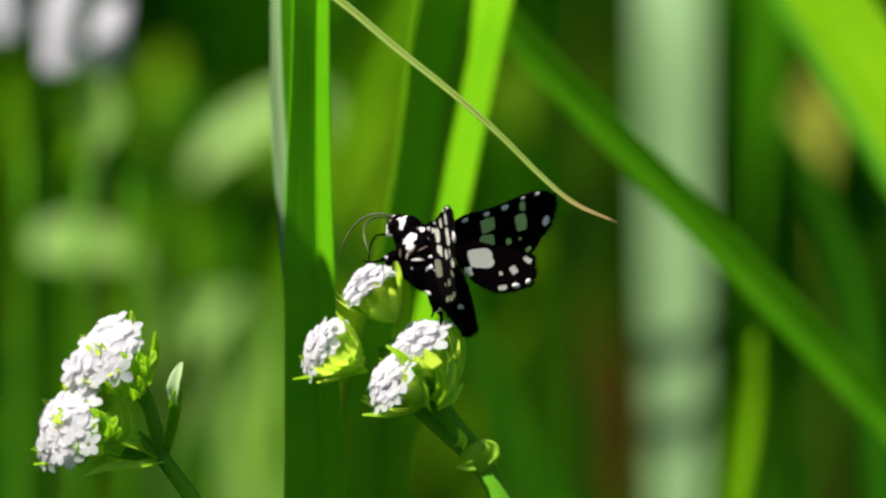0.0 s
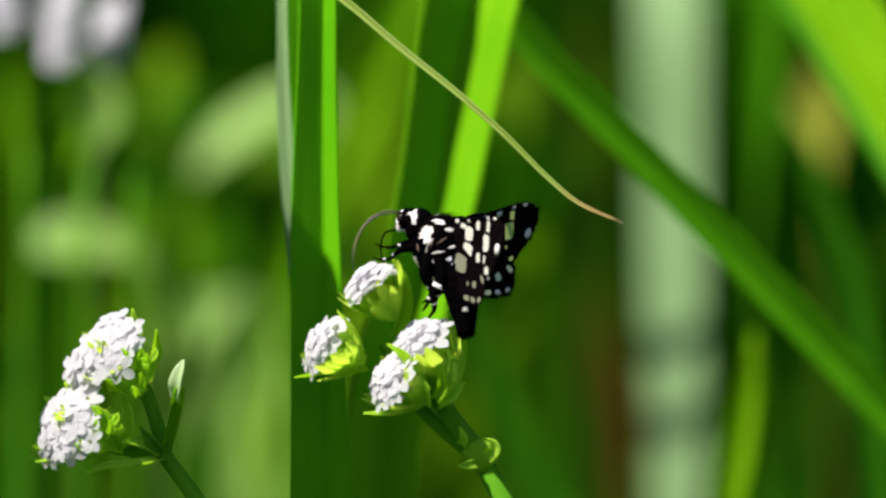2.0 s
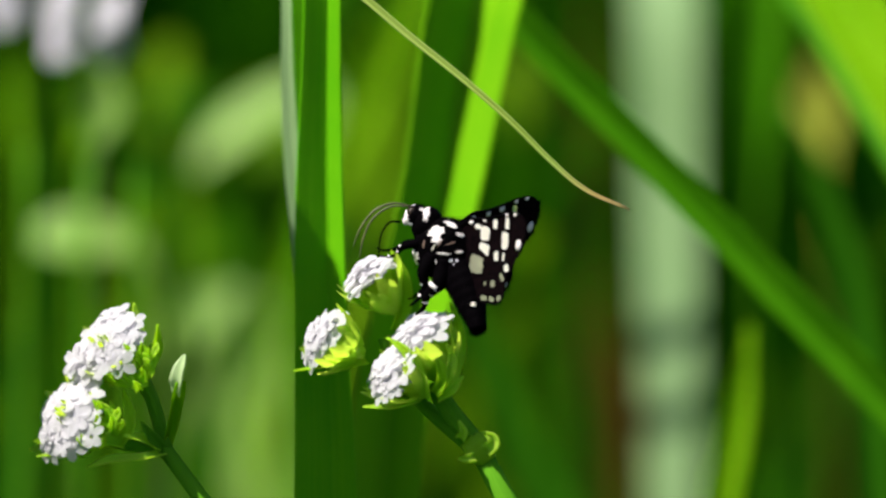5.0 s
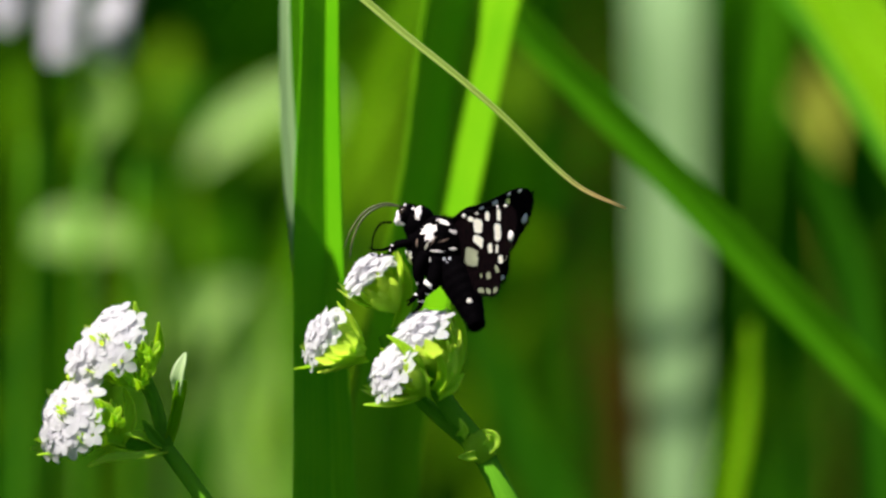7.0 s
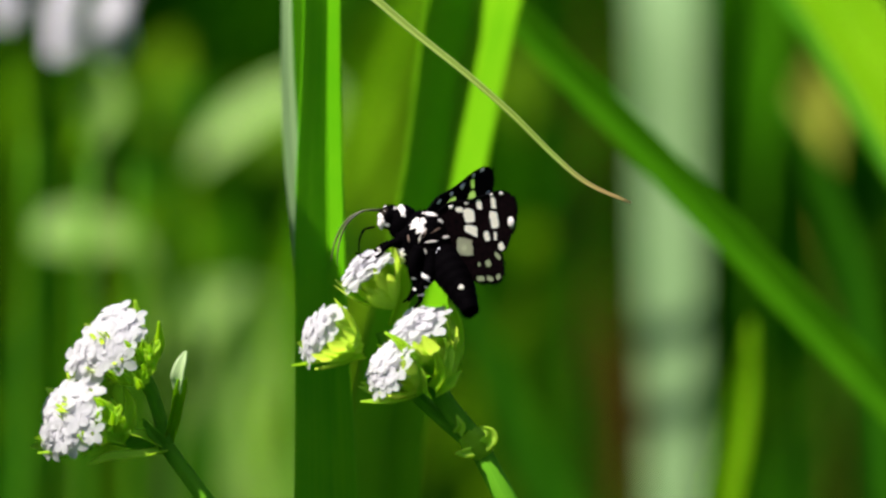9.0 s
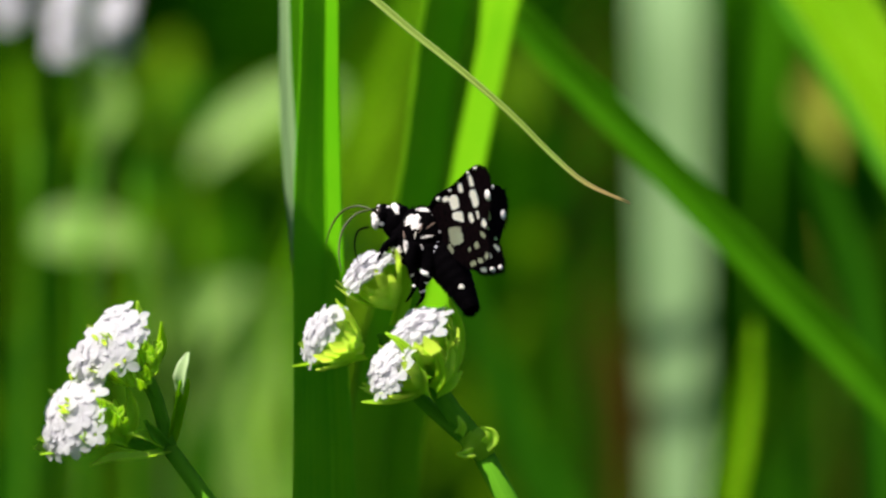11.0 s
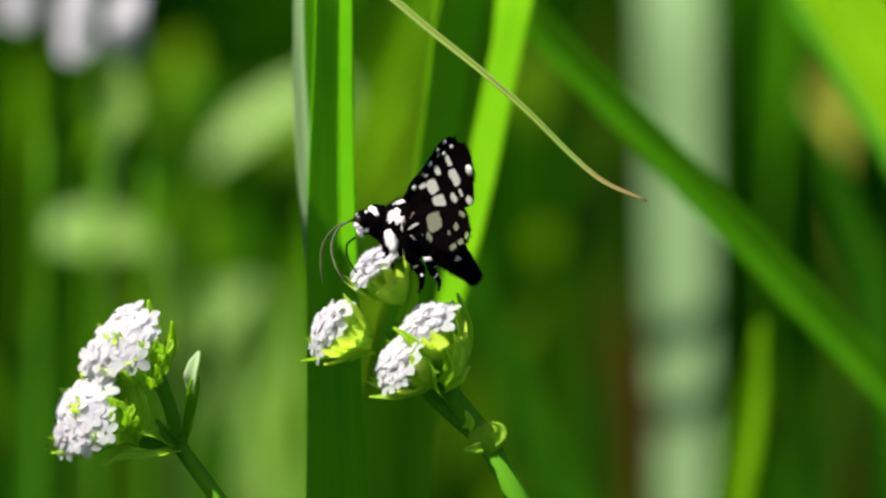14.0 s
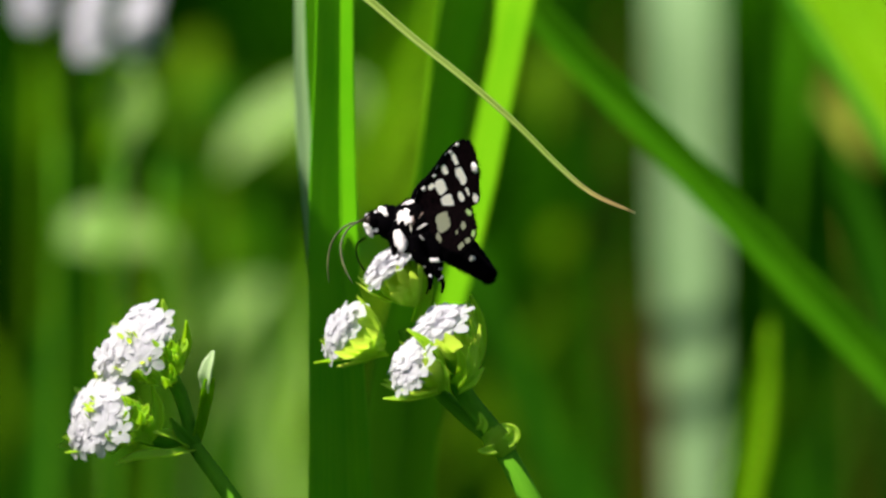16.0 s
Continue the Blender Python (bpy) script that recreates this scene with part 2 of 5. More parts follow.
# ---- ground and far meadow ----
def ground_sheet():
    n, verts, faces = 60, [], []
    for i in range(n + 1):
        for j in range(n + 1):
            x, y = [math.copysign(abs(k / n * 2 - 1) ** 4 * 400, k - n / 2) for k in (i, j)]
            near = max(0.0, 1 - math.hypot(x, y) / 4)
            z = -0.004 + 0.008 * near * noise.noise((x * 9, y * 9, 0))
            verts.append((x, y, min(z, 0.0)))
    for i in range(n):
        for j in range(n):
            a = i * (n + 1) + j
            faces.append((a, a + n + 1, a + n + 2, a + 1))
    tagged(new("ground", mesh_from("ground", verts, faces, M_SOIL)), "dark bare soil under dense meadow grass", "ground", kind="structure")


def meadow():
    """Countless grass blades behind the flowers."""
    rnd = random.Random(7)
    verts, faces, uvs = [], [], []

    def add(x, y, h, w, lean, turn, bend):
        base = len(verts)
        steps = 7
        for i in range(steps + 1):
            s = i / steps
            px = x + math.cos(lean) * bend * s * s
            py = y + math.sin(lean) * bend * s * s
            pz = h * s - bend * 0.4 * s ** 3
            ww = w * (1 - s ** 2.2) * 0.5 + 0.0002
            for q in (-1, 1):
                verts.append((px + math.cos(turn) * ww * q, py + math.sin(turn) * ww * q, pz))
                uvs.append((q * 0.5 + 0.5, s * h * 20))
        for i in range(steps):
            a = base + i * 2
            faces.append((a, a + 1, a + 3, a + 2))

    for k in range(5200):
        y = 0.66 + 2.4 * rnd.random() ** 1.6
        half = 0.06 + y * 0.12
        x = rnd.uniform(-half, half)
        add(x, y, rnd.uniform(0.18, 0.5), rnd.uniform(0.003, 0.009), rnd.uniform(0, 6.28), rnd.gauss(0, 0.7), rnd.uniform(0.02, 0.2))
    for k in range(15000):
        y = 0.7 + 2.6 * rnd.random() ** 1.3 + rnd.gauss(0, 0.06)
        x = rnd.gauss(0, 0.5 + 0.15 * y)
        if abs(x) < 0.05 + y * 0.1:
            continue
        add(x, y, rnd.uniform(0.16, 0.45), rnd.uniform(0.003, 0.009), rnd.uniform(0, 6.28), rnd.gauss(0, 0.9), rnd.uniform(0.02, 0.2))
    # tips bent over in the sun among the others
    for k in range(80):
        y = rnd.uniform(0.58, 0.95)
        x = rnd.uniform(-1, 1) * (0.05 + 0.03 * y)
        add(x, y, rnd.uniform(0.24, 0.315), rnd.uniform(0.004, 0.009), rnd.uniform(0, 6.28), rnd.gauss(0, 0.5), rnd.uniform(0.06, 0.12))
    tagged(new("meadow_grass", mesh_from("meadow_grass", verts, faces, M_FIELD_SHADE_TINT, uvs)),
           "dense meadow grass coloured dark green for shade, out of focus behind the flowers", "grass", kind="stuff")
    # leaf tips and bends among the darker grass, sunlight put into their lighter colour
    verts, faces, uvs = [], [], []
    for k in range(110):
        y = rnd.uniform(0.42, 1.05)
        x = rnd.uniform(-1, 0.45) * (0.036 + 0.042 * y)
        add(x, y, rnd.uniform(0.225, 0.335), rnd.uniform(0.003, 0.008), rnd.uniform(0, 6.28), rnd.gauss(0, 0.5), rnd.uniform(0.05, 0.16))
    tagged(new("sunlit_grass", mesh_from("sunlit_grass", verts, faces, M_FIELD_SUN_TINT, uvs)),
           "yellow-green grass tips coloured as if sunlit, out of focus among darker grass", "grass", kind="stuff")
    # small oval herb leaves on thin stalks among the grass, added as mottling: lit and shaded tones are in their colour
    verts, faces, uvs = [], [], []
    for k in range(36):
        y = rnd.uniform(0.42, 0.56)
        half = (0.8 + y) * 0.042
        x, z = rnd.uniform(-0.9, 0.2) * half, 0.26 + rnd.uniform(-0.75, 0.55) * half
        way = Vector((rnd.gauss(0, 1), rnd.gauss(0, 0.5), rnd.gauss(0.2, 0.8))).normalized()
        side = way.cross(Vector((rnd.gauss(-0.4, 0.5), -1, rnd.gauss(0.5, 0.5)))).normalized()
        long, wide = rnd.uniform(0.005, 0.01), rnd.uniform(0.0016, 0.0032)
        foot_x = x + rnd.gauss(0, 0.012)
        base = len(verts)
        for i in range(4):
            s = i / 3
            px = foot_x + (x - foot_x) * s * s
            for q in (-1, 1):
                verts.append((px + q * 0.0002, y, z * s))
                uvs.append((q * 0.5 + 0.5, s))
        faces.extend((base + 2 * i, base + 2 * i + 1, base + 2 * i + 3, base + 2 * i + 2) for i in range(3))
        base = len(verts)
        for i in range(7):
            s = i / 6
            mid = Vector((x, y, z)) + way * long * s + Vector((0, 0, -0.25 * long * s * s))
            w = wide * math.sin(math.pi * min(0.97, 0.08 + 0.9 * s)) ** 0.7
            for q in (-1, 1):
                verts.append(tuple(mid + side * w * q))
                uvs.append((q * 0.5 + 0.5, s))
        faces.extend((base + 2 * i, base + 2 * i + 1, base + 2 * i + 3, base + 2 * i + 2) for i in range(6))
    tagged(new("meadow_leaves", mesh_from("meadow_leaves", verts, faces, M_FIELD_SUN_TINT, uvs)),
           "small oval herb leaves in painted lit and shaded greens, out of focus among grass", "leaves", kind="stuff")
    verts, faces, uvs = [], [], []
    # the meadow goes on all round, shorter where the lens looks through
    for k in range(34000):
        ang, r = rnd.uniform(0, 6.28), 0.05 + 5.5 * rnd.random() ** 0.75
        x, y = r * math.cos(ang), r * math.sin(ang) - 0.1
        open_row = abs(x) < 0.16 + 0.1 * max(0.0, y) and y > -1.2
        low = open_row and y < 0.66
        if abs(x) < 0.06 and abs(y + 0.8) < 0.12:
            continue
        h = rnd.uniform(0.06, 0.17) if low else rnd.uniform(0.12, 0.24 if r < 1 else 0.4)
        add(x, y, h, rnd.uniform(0.003, 0.008), rnd.uniform(0, 6.28), rnd.uniform(0, 3.1), rnd.uniform(0.02, 0.12) * (0.5 if low else 1))
    tagged(new("meadow_grass", mesh_from("meadow_grass", verts, faces, M_FIELD_SHADE_TINT, uvs)),
           "meadow grass coloured dark green for shade, all round the flowers", "grass", kind="stuff")


ground_sheet()
meadow()

# ---- single grass blades ----
SWAY = {}
SWAY["a"] = blade([V(-6.0, 18, -4), V(-8.6, 18, 120), V(-9.2, 18.0, 241.2), V(-9.5, 18.0, 251.9), V(-9.7, 18.0, 262.5), V(-9.6, 18.0, 273.1), V(-9.5, 18.0, 280.5), V(-9.8, 22.0, 306.9), V(-11.9, 40.0, 341.5)],
      [5.5, 5.0, 4.6, 3.9, 3.5, 2.8, 2.6, 2.2, 0.2], M_UPRIGHT, "upright folded green grass blade with a bright edge", fold=0.3, seed=1, crease=0.3)
# blade added to imitate the sunlit left margin of the folded one
SWAY["a_lit_margin"] = blade([V(-7, 24, -4), V(-8.6, 24, 120), V(-9.6, 24.0, 241.1), V(-9.8, 24.0, 253.4), V(-10.1, 24.0, 261.7), V(-10.5, 24.0, 267.0), V(-11.0, 24.0, 273.2), V(-11.2, 24.0, 280.6), V(-11.8, 28.0, 303.1), V(-12.9, 40.0, 328.9)],
      [3, 2.6, 2, 1.8, 1.8, 1.7, 1.5, 1.4, 1.2, 0.1], M_GRASS, "lit margin of a folded blade, added as a green blade close behind it", face=(-0.5, -1, 0.2), fold=0.2, seed=26)
SWAY["edge"] = blade([V(-6.5, 30, -4), V(-8.6, 30, 120), V(-10.1, 30.0, 241.0), V(-11.2, 30.0, 258.4), V(-12.0, 30.0, 267.9), V(-12.2, 30.0, 278.3), V(-12.6, 34.0, 295.1), V(-13.5, 50.0, 317.0)],
      [1.2, 1.2, 0.9, 1.1, 1.2, 0.9, 0.8, 0.1], M_PALE, "narrow pale grey-green grass blade behind a green one", face=(-0.35, -1, 0.1), fold=0.15, seed=2)
SWAY["b"] = blade([V(-4.8, 60, -4), V(-4.6, 60, 130), V(-5.3, 60.0, 240.3), V(-4.0, 60.0, 251.4), V(-1.2, 60.0, 262.6), V(0.7, 60.0, 273.8), V(2.2, 60.0, 281.5), V(6.3, 66.0, 305.1), V(14.2, 96.0, 338.0)],
      [5, 5, 5.59, 5.68, 5.93, 6.88, 7.40, 6.5, 0.3], M_FOLD, "broad folded lime-green grass blade leaning sideways", fold=0.4, seed=3, crease=0.05)
SWAY["c"] = blade([V(60, 95, -4), V(52, 95, 130), V(44, 95, 215), V(40.5, 95.0, 240.8), V(34.7, 95.0, 247.2), V(27.6, 95.0, 254.6), V(20.4, 95.0, 262.1), V(13.2, 95.0, 269.4), V(7.0, 95.0, 275.7), V(0.3, 95.0, 283.3), V(-10.1, 100.0, 291.5)],
      [4.5, 4.2, 3.8, 3.5, 3.3, 3.1, 2.9, 2.8, 2.7, 2.3, 0.2], M_GRASS, "long green grass blade bent over diagonally", fold=0.3, seed=4)
SWAY["d"] = blade([V(22.0, 400, -4), V(23.6, 400, 120), V(25.0, 400.0, 232.5), V(24.8, 400.0, 250.5), V(24.6, 400.0, 268.5), V(24.4, 400.0, 286.5), V(24.2, 412.0, 317.0), V(27.4, 400.0, 364.5)],
      [7, 7.2, 6.00, 7.08, 7.68, 8.04, 6.5, 0.3], M_PALE, "wide pale glaucous grass blade standing upright", face=(-0.55, -1, 0.1), fold=0.1, seed=5)
SWAY["e"] = blade([V(71.3, 104, -4), V(65.3, 106, 140), V(55.3, 112, 215), V(45.5, 124.0, 257.3), V(38.9, 134.0, 269.4), V(34.1, 142.0, 277.9), V(30.5, 148.0, 283.7), V(21.3, 163.0, 299.5), V(9.5, 184.0, 316.1)],
      [7, 7, 6.8, 6.5, 6.2, 6.1, 6.0, 5, 0.3], M_GRASS_LIME, "broad bright lime grass blade arching over", face=(-0.3, -0.6, 0.5), fold=0.4, seed=6, crease=-0.1)
# added darker blade that imitates the shaded half of the folded lime one
SWAY["e_dark_half"] = blade([V(67, 107, -4), V(61, 109, 140), V(51, 115, 214), V(41.6, 127.0, 256.4), V(35.2, 137.0, 268.6), V(30.4, 145.0, 277.2), V(26.8, 151.0, 283.2), V(17.6, 166.0, 299.0), V(6.0, 187.0, 315.6)],
      [4.5, 4.5, 4.3, 4.2, 4.0, 3.8, 3.6, 3, 0.3], M_GRASS, "shaded half of a lime blade, added as a green blade lying along it", face=(0.5, -0.7, 0.1), fold=0.3, seed=55)
# its shade comes from the deep green colour
SWAY["f"] = blade([V(18, 290, -4), V(16, 290, 140), V(11.0, 290.0, 230.6), V(7.4, 290.0, 239.3), V(3.6, 290.0, 248.6), V(-0.2, 290.0, 257.9), V(-3.5, 295.0, 266.1)],
      [5.5, 5.5, 5.0, 4.6, 3.8, 2.0, 0.2], M_GRASS_DEEP_SHADE, "green grass blade tip behind the flower stem", fold=0.3, seed=7)
SWAY["g"] = blade([V(22, 170, -4), V(23, 170, 120), V(24.3, 170.0, 237.7), V(25.4, 170.0, 242.6), V(26.2, 170.0, 247.4), V(26.9, 170.0, 252.8)],
      [3.4, 3.4, 3.2, 2.8, 2.0, 0.3], M_GRASS_LIME, "short lime-green grass blade catching the sun", fold=0.3, seed=8)
SWAY["h"] = blade([V(-20, 420, -4), V(-19, 420, 130), V(-18.5, 420.0, 250.3), V(-11.8, 420.0, 269.2), V(-7.0, 420.0, 279.0), V(-2.4, 420.0, 289.3), V(7.1, 430.0, 311.7)],
      [1.5, 1.2, 1.6, 4, 4.4, 4.0, 0.3], M_GRASS_LIME, "blurred olive-green grass blade far behind", fold=0.3, seed=9)


# bright leaves far behind, seen only as soft patches; the pale ones carry sunlight in their colour
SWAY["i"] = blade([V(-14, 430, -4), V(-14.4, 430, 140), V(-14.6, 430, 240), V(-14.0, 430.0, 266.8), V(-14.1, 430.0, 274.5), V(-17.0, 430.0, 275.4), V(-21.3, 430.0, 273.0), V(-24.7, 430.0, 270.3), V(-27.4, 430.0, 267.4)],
      [2, 1.2, 0.8, 1.6, 5.5, 6.5, 7.0, 6, 0.6], M_LEAF_SUN_TINT, "grass leaf coloured pale as if sunlit, bending over", face=(-0.5, -0.5, 0.6), fold=0.2, seed=11, steps=240)
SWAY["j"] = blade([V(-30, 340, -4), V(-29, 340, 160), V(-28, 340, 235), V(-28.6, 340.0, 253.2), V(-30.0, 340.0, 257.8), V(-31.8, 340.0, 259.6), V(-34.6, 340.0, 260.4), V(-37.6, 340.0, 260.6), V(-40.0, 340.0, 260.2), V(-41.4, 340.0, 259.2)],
      [2, 0.8, 0.5, 0.5, 0.8, 2.6, 4.6, 6.4, 5.4, 0.8], M_LEAF_SUN_TINT, "pale green grass leaf lying almost level", face=(-0.4, -0.7, 0.5), fold=0.15, seed=12, steps=240)
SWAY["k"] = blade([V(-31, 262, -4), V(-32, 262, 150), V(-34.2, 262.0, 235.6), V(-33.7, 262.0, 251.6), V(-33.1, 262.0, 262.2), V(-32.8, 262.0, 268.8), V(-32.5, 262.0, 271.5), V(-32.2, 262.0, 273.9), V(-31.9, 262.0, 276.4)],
      [1.4, 0.8, 0.3, 0.3, 0.3, 0.3, 4.4, 4.0, 0.5], M_LEAF_SUN_TINT, "leaf tip coloured yellow-green as if sunlit", fold=0.2, seed=13, steps=240)
blade([V(-38, 272, -4), V(-37, 272, 150), V(-34.5, 272.0, 235.4), V(-35.3, 272.0, 251.5), V(-35.7, 272.0, 267.6), V(-35.3, 272.0, 269.8), V(-34.5, 272.0, 272.4), V(-33.4, 272.0, 275.6), V(-33.0, 272.0, 277.7)],
      [1.4, 0.8, 0.3, 0.3, 0.3, 2.4, 3.2, 2.6, 0.4], M_GRASS_LIME, "lime leaf tip beside a paler one", fold=0.3, seed=22, steps=240)
blade([V(-33, 350, -4), V(-32.6, 350, 160), V(-32.4, 350, 252), V(-32.2, 350, 258), V(-32.0, 350, 262), V(-31.6, 350, 265)],
      [1, 0.6, 0.5, 3.5, 4.5, 0.5], M_OLIVE, "lime leaf tip beside a level leaf", fold=0.2, seed=54, steps=240)
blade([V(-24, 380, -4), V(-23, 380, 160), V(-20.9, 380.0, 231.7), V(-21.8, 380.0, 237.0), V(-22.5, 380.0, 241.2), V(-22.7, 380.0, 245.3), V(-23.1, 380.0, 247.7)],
      [2, 1.5, 3.2, 4.6, 6.0, 4.4, 0.5], M_LEAF_SUN_TINT, "broad pale grey-green leaf deep in the grass", face=(-0.4, -1, 0.2), fold=0.2, seed=14, steps=240)
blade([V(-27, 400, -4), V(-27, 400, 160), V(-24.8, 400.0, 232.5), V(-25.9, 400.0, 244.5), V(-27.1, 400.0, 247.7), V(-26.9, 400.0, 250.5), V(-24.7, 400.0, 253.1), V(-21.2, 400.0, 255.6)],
      [2, 1.0, 0.6, 0.6, 3.6, 6.0, 4.6, 0.4], M_LEAF_SUN_TINT, "pale leaf bending over deep in the grass", face=(-0.4, -1, 0.3), fold=0.2, seed=23, steps=240)
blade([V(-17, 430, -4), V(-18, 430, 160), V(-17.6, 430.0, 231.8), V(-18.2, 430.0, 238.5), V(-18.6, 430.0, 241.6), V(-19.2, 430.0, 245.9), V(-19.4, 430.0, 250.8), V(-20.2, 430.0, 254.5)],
      [2, 1.4, 5.0, 1.8, 3.4, 5.8, 4.6, 0.6], M_LEAF_SUN_TINT, "soft green leaf deep in the grass", face=(-0.4, -1, 0.2), fold=0.2, seed=24, steps=240)
blade([V(-30, 450, -4), V(-29, 450, 160), V(-29.0, 450.0, 237.6), V(-29.5, 450.0, 255.1), V(-29.1, 450.0, 261.3), V(-28.7, 450.0, 266.9)],
      [3, 3, 3.4, 3.8, 3.4, 0.5], M_OLIVE, "olive-green grass blade far behind", fold=0.3, seed=25)
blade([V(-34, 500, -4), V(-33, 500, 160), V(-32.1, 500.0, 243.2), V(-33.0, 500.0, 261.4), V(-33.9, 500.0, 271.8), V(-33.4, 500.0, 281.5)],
      [4, 4, 4, 5, 5, 0.5], M_GRASS_DEEP_SHADE, "dark green grass blade far behind", fold=0.3, seed=27)
blade([V(-28, 520, -4), V(-27, 520, 160), V(-24.0, 520.0, 238.9), V(-25.3, 520.0, 257.4), V(-29.3, 520.0, 264.0), V(-31.9, 520.0, 267.3)],
      [3, 3, 2, 4, 5, 0.5], M_GRASS, "green grass blade leaning far behind", fold=0.3, seed=28)
blade([V(24, 540, -4), V(22, 540, 160), V(15.1, 540.0, 242.6), V(15.8, 540.0, 261.4), V(14.5, 540.0, 272.8), V(15.5, 540.0, 283.5)],
      [3, 3, 2.4, 1.2, 2.2, 0.5], M_GRASS_DEEP_SHADE, "dark green grass blade far behind", fold=0.3, seed=29)
blade([V(-44, 300, -4), V(-43, 300, 160), V(-42.8, 300.0, 234.8), V(-42.4, 300.0, 242.5), V(-42.0, 300.0, 247.4), V(-41.5, 300.0, 252.4)],
      [4, 4, 4, 3.6, 2.6, 0.3], M_GRASS_DEEP_SHADE, "green grass blade behind the flowers", fold=0.3, seed=53)
blade([V(48, 440, -4), V(45, 440, 160), V(41.9, 440.0, 255.1), V(41.4, 440.0, 268.1), V(41.0, 440.0, 274.6), V(40.7, 440.0, 280.2)],
      [0.8, 0.4, 0.12, 0.8, 6.2, 0.5], M_STRAW, "yellowing leaf tip on a thin stalk", face=(-0.4, -1, 0.2), fold=0.2, seed=15, steps=240)
blade([V(19, 560, -4), V(20.5, 560, 160), V(21.1, 560.0, 228.8), V(20.7, 560.0, 239.7), V(20.1, 560.0, 245.1), V(19.8, 560.0, 254.6)],
      [3, 3, 3.2, 4.6, 4.0, 0.5], M_RUST, "withered brown leaf among the grass", fold=0.3, seed=16, steps=240)
blade([V(16, 600, -4), V(17.2, 600, 160), V(17.6, 600, 245), V(18.2, 600, 262), V(17.7, 600, 276), V(18.4, 600, 292)],
      [3, 3, 2.2, 3.0, 2.6, 0.5], M_RUST, "withered brown grass blade among green ones", fold=0.3, seed=56)
blade([V(37, 330, -4), V(36, 330, 160), V(30.8, 330.0, 251.0), V(31.3, 330.0, 266.3), V(31.4, 330.0, 278.1), V(31.7, 330.0, 289.4), V(32.3, 340.0, 313.6)],
      [1.4, 1.0, 0.5, 1.2, 4.4, 5.6, 0.3], M_GRASS, "dark green grass blade far behind", fold=0.3, seed=17)
blade([V(-48, 420, -4), V(-49, 420, 160), V(-47.2, 420.0, 250.3), V(-46.9, 420.0, 266.8), V(-47.1, 420.0, 274.7), V(-46.9, 420.0, 280.8)],
      [2, 1, 0.7, 0.7, 3.0, 0.4], M_GRASS_LIME, "lime-green leaf tip far behind", fold=0.3, seed=18, steps=240)
blade([V(-44, 440, -4), V(-44, 440, 160), V(-42.1, 440.0, 243.9), V(-41.7, 440.0, 262.5), V(-41.5, 440.0, 272.5), V(-40.5, 440.0, 281.1)],
      [4, 3, 1.6, 1.4, 2.2, 1], M_GRASS_DEEP_SHADE, "green grass blade beneath a pale flower", fold=0.3, seed=19)
# shade on this blade is put into its dark green
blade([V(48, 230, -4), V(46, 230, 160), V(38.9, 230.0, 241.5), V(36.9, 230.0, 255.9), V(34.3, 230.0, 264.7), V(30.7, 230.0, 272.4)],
      [5, 5, 4, 3.5, 2.5, 0.3], M_GRASS_DEEP_SHADE, "grass blade coloured dark green for shade", fold=0.3, seed=20)
blade([V(-20, 520, -4), V(-18, 520, 160), V(-9.5, 520.0, 242.9), V(-8.2, 520.0, 261.4), V(-8.8, 520.0, 275.9), V(-7.9, 520.0, 285.1)],
      [6, 6, 5, 6, 6, 1], M_OLIVE, "olive-yellow leaf deep in the grass", fold=0.3, seed=21)

# dark blades added to stand for shaded gaps among the pale leaves
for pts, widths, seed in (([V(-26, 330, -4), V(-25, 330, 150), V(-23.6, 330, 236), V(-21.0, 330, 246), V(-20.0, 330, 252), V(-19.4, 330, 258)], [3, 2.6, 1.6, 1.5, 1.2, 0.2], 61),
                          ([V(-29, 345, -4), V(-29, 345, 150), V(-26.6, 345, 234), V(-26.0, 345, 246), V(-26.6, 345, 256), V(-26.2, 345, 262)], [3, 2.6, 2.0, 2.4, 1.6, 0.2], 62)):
    blade(pts, widths, M_GRASS_DEEP_SHADE, "dark green grass blade added for the gaps between paler leaves", fold=0.3, seed=seed)

# tall grass added out of view at the camera's left to shade the lower leaves
for y, top in ((-3.0, 309), (0.5, 309), (7, 310), (14, 311), (21, 312), (28, 310), (35, 311), (42, 306)):
    blade([V(-37.5, y, -4), V(-38, y, 130), V(-37.5, y, 230), V(-37.5, y + 0.5, top - 10), V(-38.5, y + 1, top)], [7, 8, 9, 8.5, 1.0], M_GRASS,
          "unseen tall green grass blade added to shade its neighbours", face=(-1, 0, 0.1), fold=0.1, seed=40 + int(y))
# blades added with their tops above the view to darken the meadow behind
for y, x, top in ((575, -9, 332), (578, 0, 330), (615, -9, 330), (618, 0, 333), (655, -5, 331)):
    blade([V(-15, y, -4), V(-15.5, y, 150), V(-15.5, y, 285), V((x - 15) / 2, y, 303), V(x, y + 1, 313), V(x + 4, y + 2, top)], [1.0, 1.0, 0.9, 4, 9.5, 1.0], M_GRASS,
          "tall green grass blade added above the view to shade the grass behind", face=(-0.5, -0.3, 0.8), fold=0.1, seed=70 + int(y))
